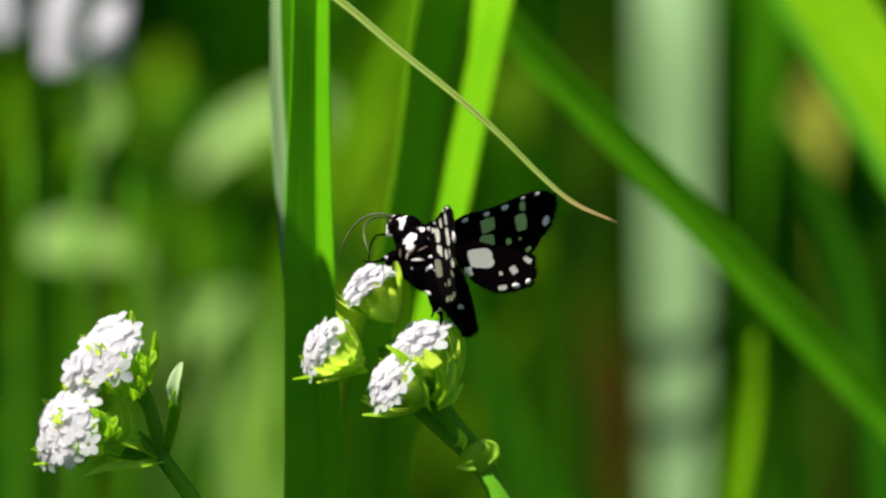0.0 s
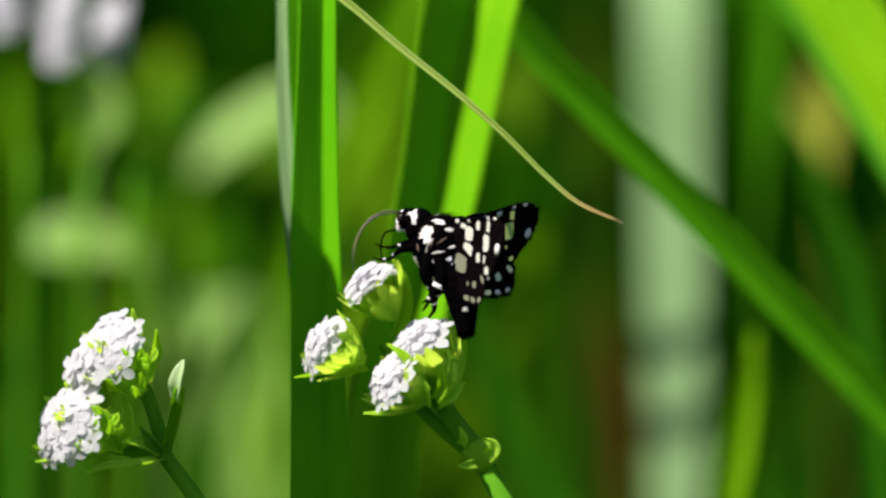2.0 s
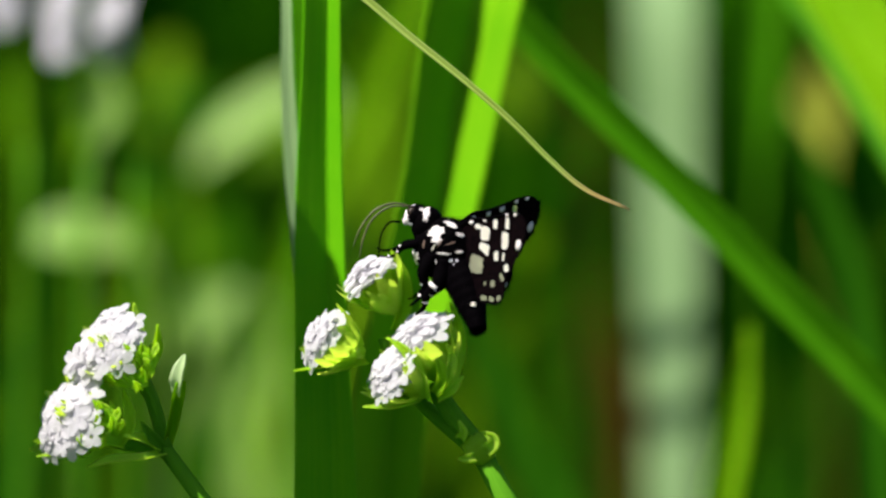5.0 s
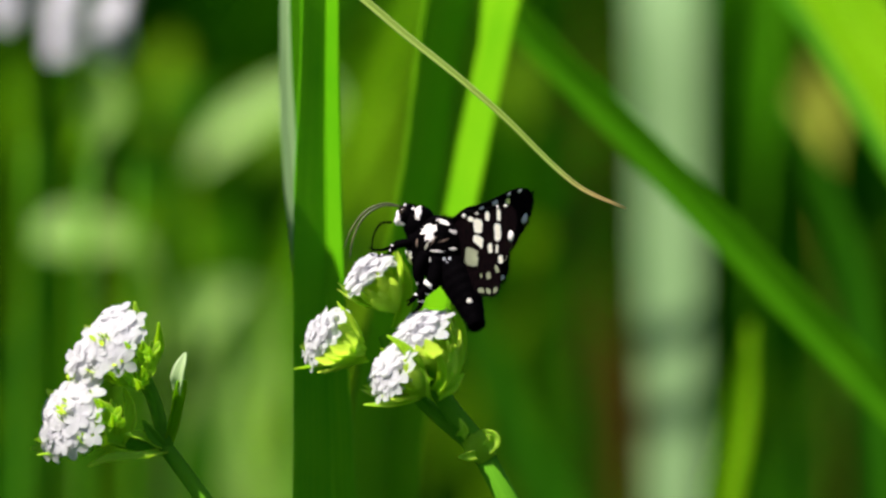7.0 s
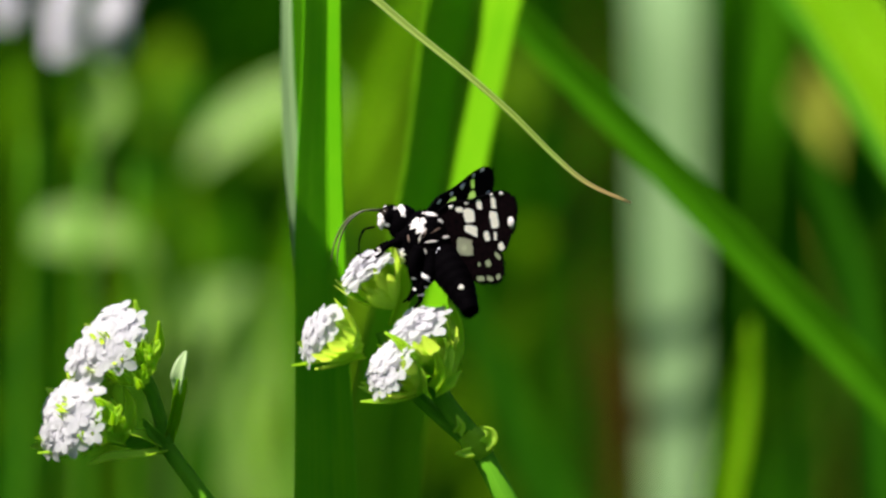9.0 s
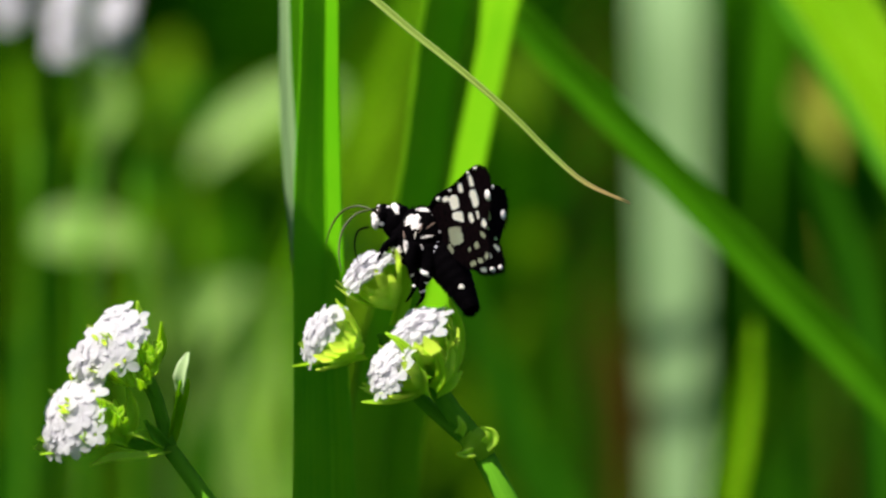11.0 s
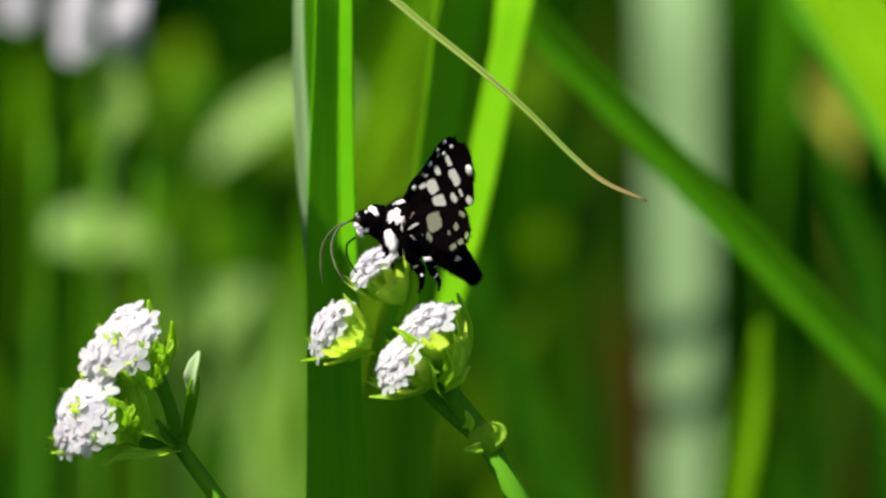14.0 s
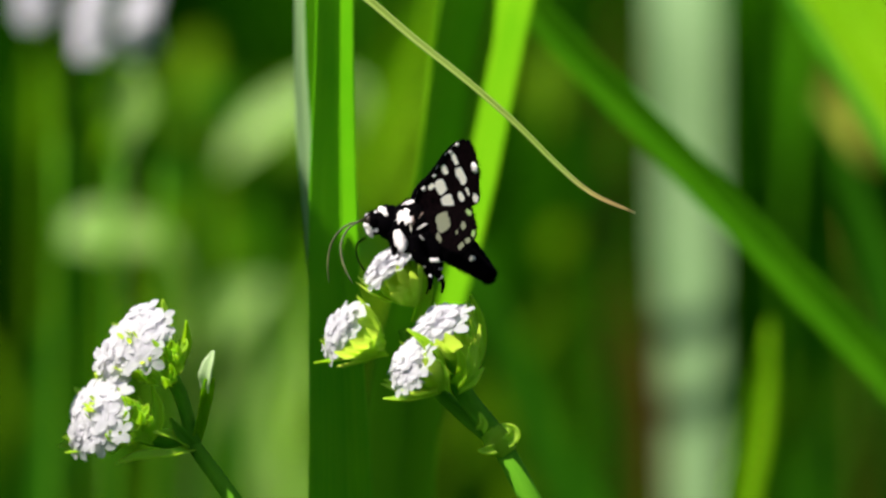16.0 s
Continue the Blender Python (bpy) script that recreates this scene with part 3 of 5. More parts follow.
# leaves that arch over the pale blade, added above the view to band it with shadow
for dx, dz, seed in ((0, -1.0, 50), (0.9, 7.4, 51)):
    blade([V(-14.5 + dx, 386, -4), V(-14.5 + dx, 386, 160), V(-14.6 + dx, 386, 262), V(-13.4 + dx, 384, 281 + dz), V(-9.4, 384.5, 285.5 + dz), V(-2.5, 382.6, 285.5 + dz), V(6, 380.5, 284.5 + dz), V(15, 379, 283 + dz)],
          [2.5, 2.2, 1.8, 1.8, 1.8, 1.8, 1.5, 0.2], M_GRASS, "narrow grass leaf added above the view to shadow a pale blade", face=(-0.1, -0.1, 1), fold=0.2, seed=seed)

# the thin drooping leaf tip above the moth
v, f, uv = ribbon([V(-58, -2, -6), V(-60, -1, 120), V(-57, 0, 245), V(-44, 0, 282), V(-22.56, 0.00, 285.84), V(-14.56, 0.00, 282.64), V(-7.48, 0.00, 277.64), V(-3.36, 0.00, 274.20), V(0.64, 0.00, 271.00), V(3.84, 0.00, 268.20), V(7.04, 0.00, 265.04), V(9.24, 0.00, 263.24), V(12.32, 0.00, 261.88)],
                  [2.2, 2.0, 1.5, 1.1, 0.9, 0.72, 0.58, 0.52, 0.47, 0.42, 0.36, 0.3, 0.12], Vector((0.2, -1, 0.4)), 0.5, 6, 420)
tendril = thing("grass_plant", V(0, 0, 0), "thin yellow-green grass leaf drooping with a tan tip", "grass", "grass plants")
drooping = part_mesh("leaf_blade", mesh_from("leaf_blade", v, f, M_TIP, uv), tendril)
sol = drooping.modifiers.new("thickness", "SOLIDIFY")
sol.thickness, sol.offset = 0.00008, 0


# ---- corn salad flowers ----
def petal_fan(rows=5, length=0.62, width=0.5, droop=0.3, rise=0.15):
    """One rounded petal along +x, its tip bent down."""
    verts, faces = [], []
    for i in range(rows + 1):
        s = i / rows
        w = width * (0.3 + 0.7 * math.sin(math.pi * min(0.5, 0.1 + 0.55 * s))) * (1 - max(0.0, s - 0.55) ** 2 * 2.4) / 2
        for q in (-1, -0.5, 0, 0.5, 1):
            verts.append(Vector((0.1 + length * s - 0.05 * abs(q) * s, w * q, rise * s * 1.6 - droop * s * s + 0.06 * abs(q) * s)))
    for i in range(rows):
        for j in range(4):
            a = i * 5 + j
            faces.append((a, a + 1, a + 6, a + 5))
    return verts, faces


def floret_mesh(seed):
    """A tiny five-lobed flower on a short tube, facing +z, in metres."""
    rnd = random.Random(seed)
    verts, faces, uvs = [], [], []
    for k in range(5):
        pv, pf = petal_fan(4, rnd.uniform(0.5, 0.7), rnd.uniform(0.44, 0.56), rnd.uniform(0.0, 0.12), rnd.uniform(0.0, 0.08))
        rot = Matrix.Rotation(2 * math.pi * k / 5 + rnd.uniform(-0.15, 0.15), 3, "Z")
        b = len(verts)
        verts += [rot @ p * MM for p in pv]
        uvs += [(p.y + 0.5, p.x) for p in pv]
        faces += [tuple(b + q for q in fc) for fc in pf]
    b = len(verts)
    for i, (r, z) in enumerate(((0.17, 0.03), (0.12, -0.3), (0.09, -0.8))):
        for j in range(6):
            th = j * math.pi / 3
            verts.append(Vector((r * math.cos(th), r * math.sin(th), z)) * MM)
            uvs.append((j / 6, z))
    for i in range(2):
        for j in range(6):
            k = (j + 1) % 6
            faces.append((b + i * 6 + j, b + i * 6 + k, b + i * 6 + 6 + k, b + i * 6 + 6 + j))
    return mesh_from("floret", verts, faces, M_PETAL, uvs)


def bract_mesh(seed, length=2.6, width=0.8, curl=0.5):
    """A pointed leaflet along +z that hugs a cup; its outside looks to +x."""
    rnd = random.Random(seed)
    verts, faces, uvs = [], [], []
    rows = 7
    for i in range(rows + 1):
        s = i / rows
        w = width * (math.sin(math.pi * min(0.98, 0.12 + 0.86 * s)) ** 0.8) * rnd.uniform(0.9, 1.1) / 2 + 0.015
        out = curl * math.sin(s * 2.2) * 0.9 + rnd.uniform(-0.03, 0.03)
        for q in (-1, -0.5, 0, 0.5, 1):
            verts.append(Vector((out - 0.28 * w * q * q, w * q, length * s)) * MM)
            uvs.append((q / 2 + 0.5, s))
    for i in range(rows):
        for j in range(4):
            a = i * 5 + j
            faces.append((a, a + 1, a + 6, a + 5))
    # fine hairs along both edges
    for i in range(1, rows):
        for q in (0, 4):
            for _ in range(2):
                root = verts[i * 5 + q] + Vector((0, 0, rnd.uniform(-0.12, 0.12) * MM))
                out = Vector((rnd.uniform(-0.04, 0.08), math.copysign(rnd.uniform(0.08, 0.2), q - 1), rnd.uniform(0.08, 0.22))) * MM
                n = len(verts)
                verts += [root, root + Vector((0, 0, 0.05 * MM)), root + out]
                uvs += [(0.5, 0.5)] * 3
                faces.append((n, n + 1, n + 2))
    return mesh_from("bract", verts, faces, M_BRACT, uvs)


FLORETS = [floret_mesh(k) for k in range(4)]
BRACTS = [bract_mesh(k, 2.7 + 0.2 * (k % 3), 0.95 + 0.2 * (k % 2), 0.35 + 0.1 * (k % 3)) for k in range(5)]


def flower_head(parent, base, axis, depth, radius, florets, seed, bracts=34, hole=0.0, cup=1.0):
    """A head of florets in a cup of bracts: base point in mm from the plant's foot, axis, depth and radius in mm."""
    rnd = random.Random(seed)
    wide = radius * cup
    axis = Vector(axis).normalized()
    turn = axis.to_track_quat("Z", "X").to_matrix().to_4x4()
    verts, faces, uvs = [], [], []
    prof = [(0.12, 0.0), (0.2, 0.08), (0.42, 0.3), (0.62, 0.6), (0.74, 0.8), (0.65, 0.95), (0.0, 1.02)]
    for r, z in prof:
        for j in range(14):
            th = 2 * math.pi * j / 14
            lump = 1 + 0.1 * math.sin(5 * th + seed)
            verts.append(Vector((r * wide * lump * math.cos(th), r * wide * lump * math.sin(th), z * depth)) * MM)
            uvs.append((j / 14, z))
    for i in range(len(prof) - 1):
        for j in range(14):
            k = (j + 1) % 14
            faces.append((i * 14 + j, i * 14 + k, i * 14 + 14 + k, i * 14 + 14 + j))
    head = part_mesh("flower_head", mesh_from("flower_head", verts, faces, M_BRACT, uvs), parent, "green cup of bracts packed with white florets",
                     Matrix.Translation(base) @ turn)
    for k in range(bracts):
        th = 2 * math.pi * (k + rnd.uniform(-0.3, 0.3)) / bracts
        low = rnd.uniform(0.0, 0.4)
        r = wide * (0.3 + 0.55 * min(1, low * 2.4))
        m = (Matrix.Rotation(th, 4, "Z") @ Matrix.Translation(Vector((r * MM, 0, low * depth * MM)))
             @ Matrix.Rotation(rnd.uniform(0.1, 0.6) * (1 - low), 4, "Y") @ Matrix.Rotation(rnd.uniform(-0.15, 0.15), 4, "X")
             @ Matrix.Scale(depth / 2.9 * rnd.uniform(0.45, 0.9), 4))
        part_mesh("bract", rnd.choice(BRACTS), head, "", m)
    # white filler dome, added so the gaps between florets stay bright
    dv, df = [], []
    for r, z in ((0.0, 1.2), (0.45, 1.17), (0.8, 1.06), (0.98, 0.9)):
        for j in range(16):
            th = 2 * math.pi * j / 16
            wob = 1 + 0.08 * math.sin(3 * th + seed)
            dv.append(Vector((r * radius * wob * math.cos(th), r * radius * wob * math.sin(th), z * depth)) * MM)
    for i in range(3):
        for j in range(16):
            k = (j + 1) % 16
            df.append((i * 16 + j, i * 16 + 16 + j, i * 16 + 16 + k, i * 16 + k))
    if hole:
        for k in range(7):
            m = Matrix.Translation(Vector((rnd.gauss(0, 0.3), rnd.gauss(0, 0.3), depth * 1.18)) * MM) @ Matrix.Rotation(rnd.uniform(0, 6.28), 4, "Z") @ Matrix.Scale(0.3, 4)
            part_mesh("bract", rnd.choice(BRACTS), head, "", m)
    part_mesh("gap_fill_disc", mesh_from("gap_fill_disc", dv, df, M_PETAL, [(0.5, 0.5)] * len(dv)), head, "added white dome that keeps the gaps between florets bright")
    florets = round(florets * 0.72)
    for k in range(florets):
        q = math.sqrt(hole + (1 - hole) * (k + 0.5) / florets)
        th = k * 2.399 + rnd.uniform(-0.2, 0.2)
        r = q * radius * (rnd.uniform(0.86, 1.1) if q < 0.75 else rnd.uniform(0.86, 1.24))
        place = Vector((r * math.cos(th), r * math.sin(th), depth * (1.19 - 0.24 * q * q) + rnd.uniform(-0.06, 0.12)))
        lean = Matrix.Rotation(th, 4, "Z") @ Matrix.Rotation(q * rnd.uniform(0.15, 0.7), 4, "Y") @ Matrix.Rotation(rnd.uniform(0, 6.28), 4, "Z")
        part_mesh("floret", rnd.choice(FLORETS), head, "", Matrix.Translation(place * MM) @ lean @ Matrix.Scale(rnd.uniform(1.3, 1.85), 4))
    return head


def stem_part(parent, foot, pts, radii, name="stem", label=""):
    v, f, uv = tube([p - foot for p in pts], radii, 12, 30, 0.08)
    return part_mesh(name, mesh_from(name, v, f, M_STEM, uv), parent, label)


def leaf_part(parent, foot, pts, widths, face=(0, -1, 0.2), name="leaf", mat=None, fold=0.4, label=""):
    v, f, uv = ribbon([p - foot for p in pts], widths, Vector(face), fold, 6, 16, 0.02, len(name))
    ob = part_mesh(name, mesh_from(name, v, f, mat or M_BRACT, uv), parent, label)
    sol = ob.modifiers.new("thickness", "SOLIDIFY")
    sol.thickness, sol.offset = 0.0001, 0
    return ob


# plant under the moth
foot = V(16, 4, -2)
flower = thing("corn_salad", foot, "corn salad plant with four white flower heads and green bracts", "flower", "corn salad plants")
stem_part(flower, foot, [foot, V(14.5, 3, 120), V(9.6, 1.5, 225), V(5.0, 0.00, 241.84), V(3.7, 0.00, 243.64), V(2.56, 0.00, 245.16), V(2.32, 0.00, 245.64)], [1.5, 1.3, 0.95, 0.78, 0.72, 0.7, 0.7])
stem_part(flower, foot, [V(2.48, 0.00, 245.32), V(1.64, 0.00, 246.44), V(0.64, 0.00, 247.72), V(-0.24, 0.00, 249.04), V(-0.64, 0.00, 250.04)], [0.75, 0.72, 0.68, 0.66, 0.6], "branch")
stem_part(flower, foot, [V(2.2, 0.6, 245.3), V(1.0, 1.0, 246.2), V(-0.6, 1.4, 247.6), V(-2.0, 1.6, 249.0), V(-3.4, 1.8, 251.2), V(-4.2, 1.8, 253.2)], [0.6, 0.52, 0.5, 0.48, 0.5, 0.5], "branch")
v, f, uv = tube([p - foot for p in (V(3.12, 0.00, 244.36), V(2.64, 0.00, 245.04), V(2.16, 0.00, 245.64), V(1.76, 0.00, 246.04))], [0.72, 0.98, 1.02, 0.75], 12, 12, 0.05)
part_mesh("node", mesh_from("node", v, f, M_BRACT, uv), flower, "swollen pale green stem node")
leaf_part(flower, foot, [V(3.0, -0.8, 245.1), V(3.5, -1.1, 245.7), V(3.4, -1.2, 246.1), V(2.7, -1.2, 246.5)], [0.9, 1.0, 0.7, 0.1], name="bract")
leaf_part(flower, foot, [V(1.2, -0.8, 246.0), V(1.4, -1.2, 246.5), V(1.1, -1.4, 247.3)], [0.7, 0.6, 0.1], name="bract")
leaf_part(flower, foot, [V(2.2, -0.8, 244.7), V(1.6, -1.2, 244.6), V(1.0, -1.2, 244.6)], [0.7, 0.6, 0.1], name="bract")
flower_head(flower, V(-3.33, 0.84, 255.01) - foot, (-0.55, -0.3, 0.75), 3.5, 1.4, 26, 3, 38, 0.0, 1.3)
flower_head(flower, V(-5.69, 0.50, 251.78) - foot, (-0.8, -0.4, 0.38), 3.6, 1.5, 28, 5, 38, 0.0, 1.3)
flower_head(flower, V(0.10, 0.36, 250.26) - foot, (-0.45, -0.42, 0.8), 4.1, 1.55, 30, 8, 38, 0.0, 1.3)
flower_head(flower, V(-1.41, -0.81, 249.40) - foot, (-0.75, -0.48, 0.43), 3.2, 1.6, 30, 11, 38, 0.0, 1.3)
leaf_part(flower, foot, [V(0.1, 0.5, 250.0), V(0.9, 0.8, 251.8), V(1.0, 0.6, 253.8), V(0.5, 0.2, 255.6)], [1.1, 1.3, 0.9, 0.1], name="bract", face=(0.6, -1, 0.1))
leaf_part(flower, foot, [V(0.0, -0.4, 249.6), V(0.7, -0.6, 250.8), V(1.0, -0.6, 252.0), V(1.1, -0.4, 253.4)], [0.9, 1.0, 0.8, 0.1], name="bract", face=(0.5, -1, 0.2))
leaf_part(flower, foot, [V(-0.2, -1.8, 249.5), V(0.4, -2.2, 250.5), V(0.6, -2.2, 251.7), V(0.2, -1.9, 252.8)], [0.8, 0.9, 0.7, 0.1], name="bract", face=(0.3, -1, 0.3))
leaf_part(flower, foot, [V(-0.6, -2.2, 249.2), V(-0.1, -2.8, 250.1), V(-0.2, -2.9, 251.1), V(-0.6, -2.6, 252.1)], [0.8, 0.8, 0.6, 0.1], name="bract", face=(0, -1, 0.4))
leaf_part(flower, foot, [V(-0.4, -1.4, 248.9), V(0.6, -2.0, 249.5), V(1.4, -2.0, 250.5)], [0.8, 0.7, 0.1], name="bract", face=(0.3, -1, 0.5))
leaf_part(flower, foot, [V(-3.4, 1.0, 253.6), V(-2.8, 0.9, 255.6), V(-2.9, 0.6, 257.6), V(-3.7, 0.3, 259.3)], [1.0, 1.2, 0.9, 0.1], name="bract", face=(0.6, -1, 0.1))
leaf_part(flower, foot, [V(-5.76, 0.00, 251.64), V(-7.8, -0.6, 251.2), V(-9.2, -0.8, 251.0), V(-10.6, -0.9, 250.8)], [0.5, 0.5, 0.4, 0.1], name="bract", face=(0, -0.6, 1))
leaf_part(flower, foot, [V(-5.4, -0.4, 251.4), V(-7.0, -0.9, 251.1), V(-8.5, -1.0, 250.5)], [0.6, 0.6, 0.1], name="bract", face=(0, -0.6, 1))
leaf_part(flower, foot, [V(-1.8, -1.5, 248.8), V(-3.7, -2.2, 248.3), V(-5.7, -2.4, 248.3)], [0.9, 0.8, 0.1], name="bract", face=(0, -0.8, 1))
leaf_part(flower, foot, [V(-1.4, -1.8, 249.7), V(-2.0, -3.0, 251.3), V(-2.9, -3.2, 252.4), V(-4.0, -3.0, 253.2)], [0.7, 0.9, 0.6, 0.1], name="bract", face=(-0.2, -1, 0.5))
leaf_part(flower, foot, [V(-1.3, -2.0, 248.8), V(-1.4, -2.9, 250.1), V(-1.8, -3.1, 251.1)], [0.8, 0.7, 0.1], name="bract", face=(-0.2, -1, 0.3))

# second plant
foot2 = V(-1, 2, -2)
neighbour = thing("corn_salad", foot2, "corn salad plant with two white flower heads and narrow bracts", "flower", "corn salad plants")
stem_part(neighbour, foot2, [foot2, V(-2.5, 2, 120), V(-9.2, 1, 226), V(-16.7, 0.00, 241.6), V(-18.3, 0.00, 243.7), V(-20.00, 0.00, 245.44)], [1.3, 1.1, 0.75, 0.56, 0.54, 0.52])
stem_part(neighbour, foot2, [V(-19.84, 0.00, 245.32), V(-20.32, 0.00, 247.24), V(-20.88, 0.00, 249.04), V(-21.44, 0.00, 250.04)], [0.5, 0.48, 0.48, 0.55], "branch")
stem_part(neighbour, foot2, [V(-20.00, 0.00, 245.16), V(-21.76, 0.00, 245.44), V(-23.36, 0.00, 245.80), V(-24.16, 0.00, 246.24)], [0.45, 0.42, 0.45, 0.5], "branch")
flower_head(neighbour, V(-22.0, 0.0, 251.2) - foot2, (-0.5, -0.7, 0.5), 3.3, 2.05, 34, 21, 34, 0.14)
flower_head(neighbour, V(-22.3, 0.6, 251.4) - foot2, (-0.35, -0.5, 0.85), 3.4, 0.95, 12, 22, 12)
flower_head(neighbour, V(-22.8, 0.4, 250.3) - foot2, (-0.8, -0.5, 0.35), 3.5, 1.05, 14, 27, 12)
flower_head(neighbour, V(-24.8, 0.0, 246.6) - foot2, (-0.6, -0.75, 0.36), 3.1, 2.3, 40, 24, 34, 0.1)
flower_head(neighbour, V(-24.7, 0.2, 246.0) - foot2, (-0.8, -0.5, 0.0), 3.5, 1.2, 16, 28, 14)
leaf_part(neighbour, foot2, [V(-19.8, 0.4, 245.3), V(-19.3, -1.2, 247.3), V(-18.9, -3.0, 249.2), V(-18.7, -3.6, 250.1)], [0.7, 0.9, 1.0, 0.8], name="leaf", mat=M_GRASS_LIME, face=(0.5, -1, 0))
# sunlit end of the leaf, made as a separate part in a paler colour
leaf_part(neighbour, foot2, [V(-18.9, -3.4, 249.2), V(-18.9, -3.9, 250.1), V(-18.7, -3.9, 251.1), V(-18.4, -3.5, 252.0)], [0.9, 1.2, 1.0, 0.2], name="bract", mat=M_TIP_SUN_TINT, face=(-0.5, -0.7, 0.5), label="leaf tip coloured whitish-green as if sunlit")
leaf_part(neighbour, foot2, [V(-20.0, -0.4, 245.0), V(-21.5, -1.6, 244.7), V(-23.7, -2.0, 244.5), V(-25.3, -2.2, 244.0)], [0.8, 0.7, 0.9, 0.15], name="leaf", face=(0, -0.7, 1))
leaf_part(neighbour, foot2, [V(-20.0, -0.5, 245.3), V(-20.8, -1.3, 246.2), V(-21.5, -1.5, 247.2)], [0.7, 0.8, 0.15], name="leaf", mat=M_STEM)
leaf_part(neighbour, foot2, [V(-21.2, 0.8, 251.0), V(-20.5, 0.9, 252.4), V(-20.4, 0.6, 254.1)], [1.0, 0.9, 0.1], name="bract", face=(0.5, -1, 0))
leaf_part(neighbour, foot2, [V(-21.8, 1.2, 252.8), V(-21.9, 1.2, 254.0), V(-22.1, 1.0, 255.6)], [1.0, 0.9, 0.1], name="bract", face=(0.3, -1, 0))
leaf_part(neighbour, foot2, [V(-23.5, -0.6, 246.1), V(-23.4, -1.4, 247.5), V(-23.7, -1.5, 248.7)], [0.8, 0.8, 0.1], name="bract", face=(0.1, -1, 0))
leaf_part(neighbour, foot2, [V(-23.1, -0.8, 245.7), V(-22.4, -1.4, 246.9), V(-22.4, -1.4, 248.3), V(-22.8, -1.2, 249.5)], [0.8, 0.9, 0.7, 0.1], name="bract", face=(0, -1, 0.3))
leaf_part(neighbour, foot2, [V(-22.9, -1.0, 245.6), V(-24.1, -2.4, 246.1), V(-24.9, -2.8, 247.1)], [0.8, 0.9, 0.1], name="bract", face=(0, -1, 0.5))
leaf_part(neighbour, foot2, [V(-20.3, -0.6, 245.4), V(-21.7, -1.4, 246.1), V(-22.8, -1.6, 246.2)], [0.9, 0.8, 0.2], name="bract", face=(0, -0.8, 0.8))
leaf_part(neighbour, foot2, [V(-21.3, -0.6, 250.0), V(-22.4, -1.6, 249.9), V(-23.5, -2.0, 250.2), V(-24.3, -2.2, 250.9)], [0.8, 0.9, 0.7, 0.1], name="bract", face=(0, -1, 0.5))
leaf_part(neighbour, foot2, [V(-21.3, -0.6, 250.4), V(-20.8, -1.2, 251.7), V(-20.8, -1.2, 252.8)], [0.8, 0.9, 0.1], name="bract", face=(0.2, -1, 0.2))
leaf_part(neighbour, foot2, [V(-23.7, -0.8, 245.7), V(-26.1, -1.6, 245.1), V(-28.9, -2.0, 244.8)], [0.8, 0.8, 0.1], name="bract", face=(0, -0.6, 1))

rnd = random.Random(31)
for ax, az, wx, wz, count in ((-21.2, 251.2, 0.7, 1.0, 18), (-22.4, 249.9, 1.0, 0.5, 12), (-23.9, 247.0, 0.7, 1.1, 18), (-25.4, 245.5, 1.3, 0.25, 8)):
    for _ in range(count):
        p = V(ax + rnd.gauss(0, wx * 0.6), -3.1 + rnd.uniform(-0.7, 0.5), az + rnd.gauss(0, wz * 0.6))
        q = p + V(rnd.uniform(-0.5, 0.35), rnd.uniform(-0.5, 0.0), rnd.uniform(0.2, 0.7))
        leaf_part(neighbour, foot2, [p, q, q + (q - p) * 0.6 + V(-0.15, 0, 0.1)], [rnd.uniform(0.3, 0.55), rnd.uniform(0.4, 0.65), 0.08], name="bract", face=(rnd.uniform(-0.6, 0.4), -1, 0.5))


def distant_flower(tops, foot):
    """A plant of the same kind deep in the meadow, with a few white heads."""
    far = thing("corn_salad", foot, "blurred corn salad plant with white heads deep in the meadow", "flower", "corn salad plants")
    hub = sum(tops, Vector()) / len(tops) + V(2, 0, -14)
    stem_part(far, foot, [foot, (foot + hub) / 2 + V(1, 0, 6), hub], [0.45, 0.4, 0.3])
    for k, top in enumerate(tops):
        stem_part(far, foot, [hub, (hub + top) / 2 + V(0.5, 0, 0), top + V(0.8, 0.5, -2.2)], [0.2, 0.18, 0.18], "branch")
        flower_head(far, top + V(0.8, 0.5, -2.2) - foot, (-0.5, -0.62, 0.6), 2.0, 1.1, 22, 40 + k, 3)
    return far


distant_flower([V(-34.8, 230, 278.7), V(-34.8, 232, 280.0), V(-34.7, 230, 281.3), V(-34.6, 232, 282.6), V(-34.5, 231, 283.9)], V(-38, 234, -2))
distant_flower([V(-30.6, 234, 278.4), V(-30.5, 232, 279.7), V(-30.4, 230, 281.0), V(-30.3, 232, 282.3)], V(-33, 234, -2))
distant_flower([V(-40.3, 240, 281.8), V(-40.4, 240, 283.1), V(-40.5, 240, 284.4)], V(-44, 240, -2))


# ---- the moth ----
from mathutils.geometry import delaunay_2d_cdt

# Its plan is drawn in units of 0.04 mm: x towards the tail, y away from the camera, z up.
U = 0.04 * MM
THORAX_AT, THORAX_R = Vector((8, 0, -12)), Vector((58, 40, 56))


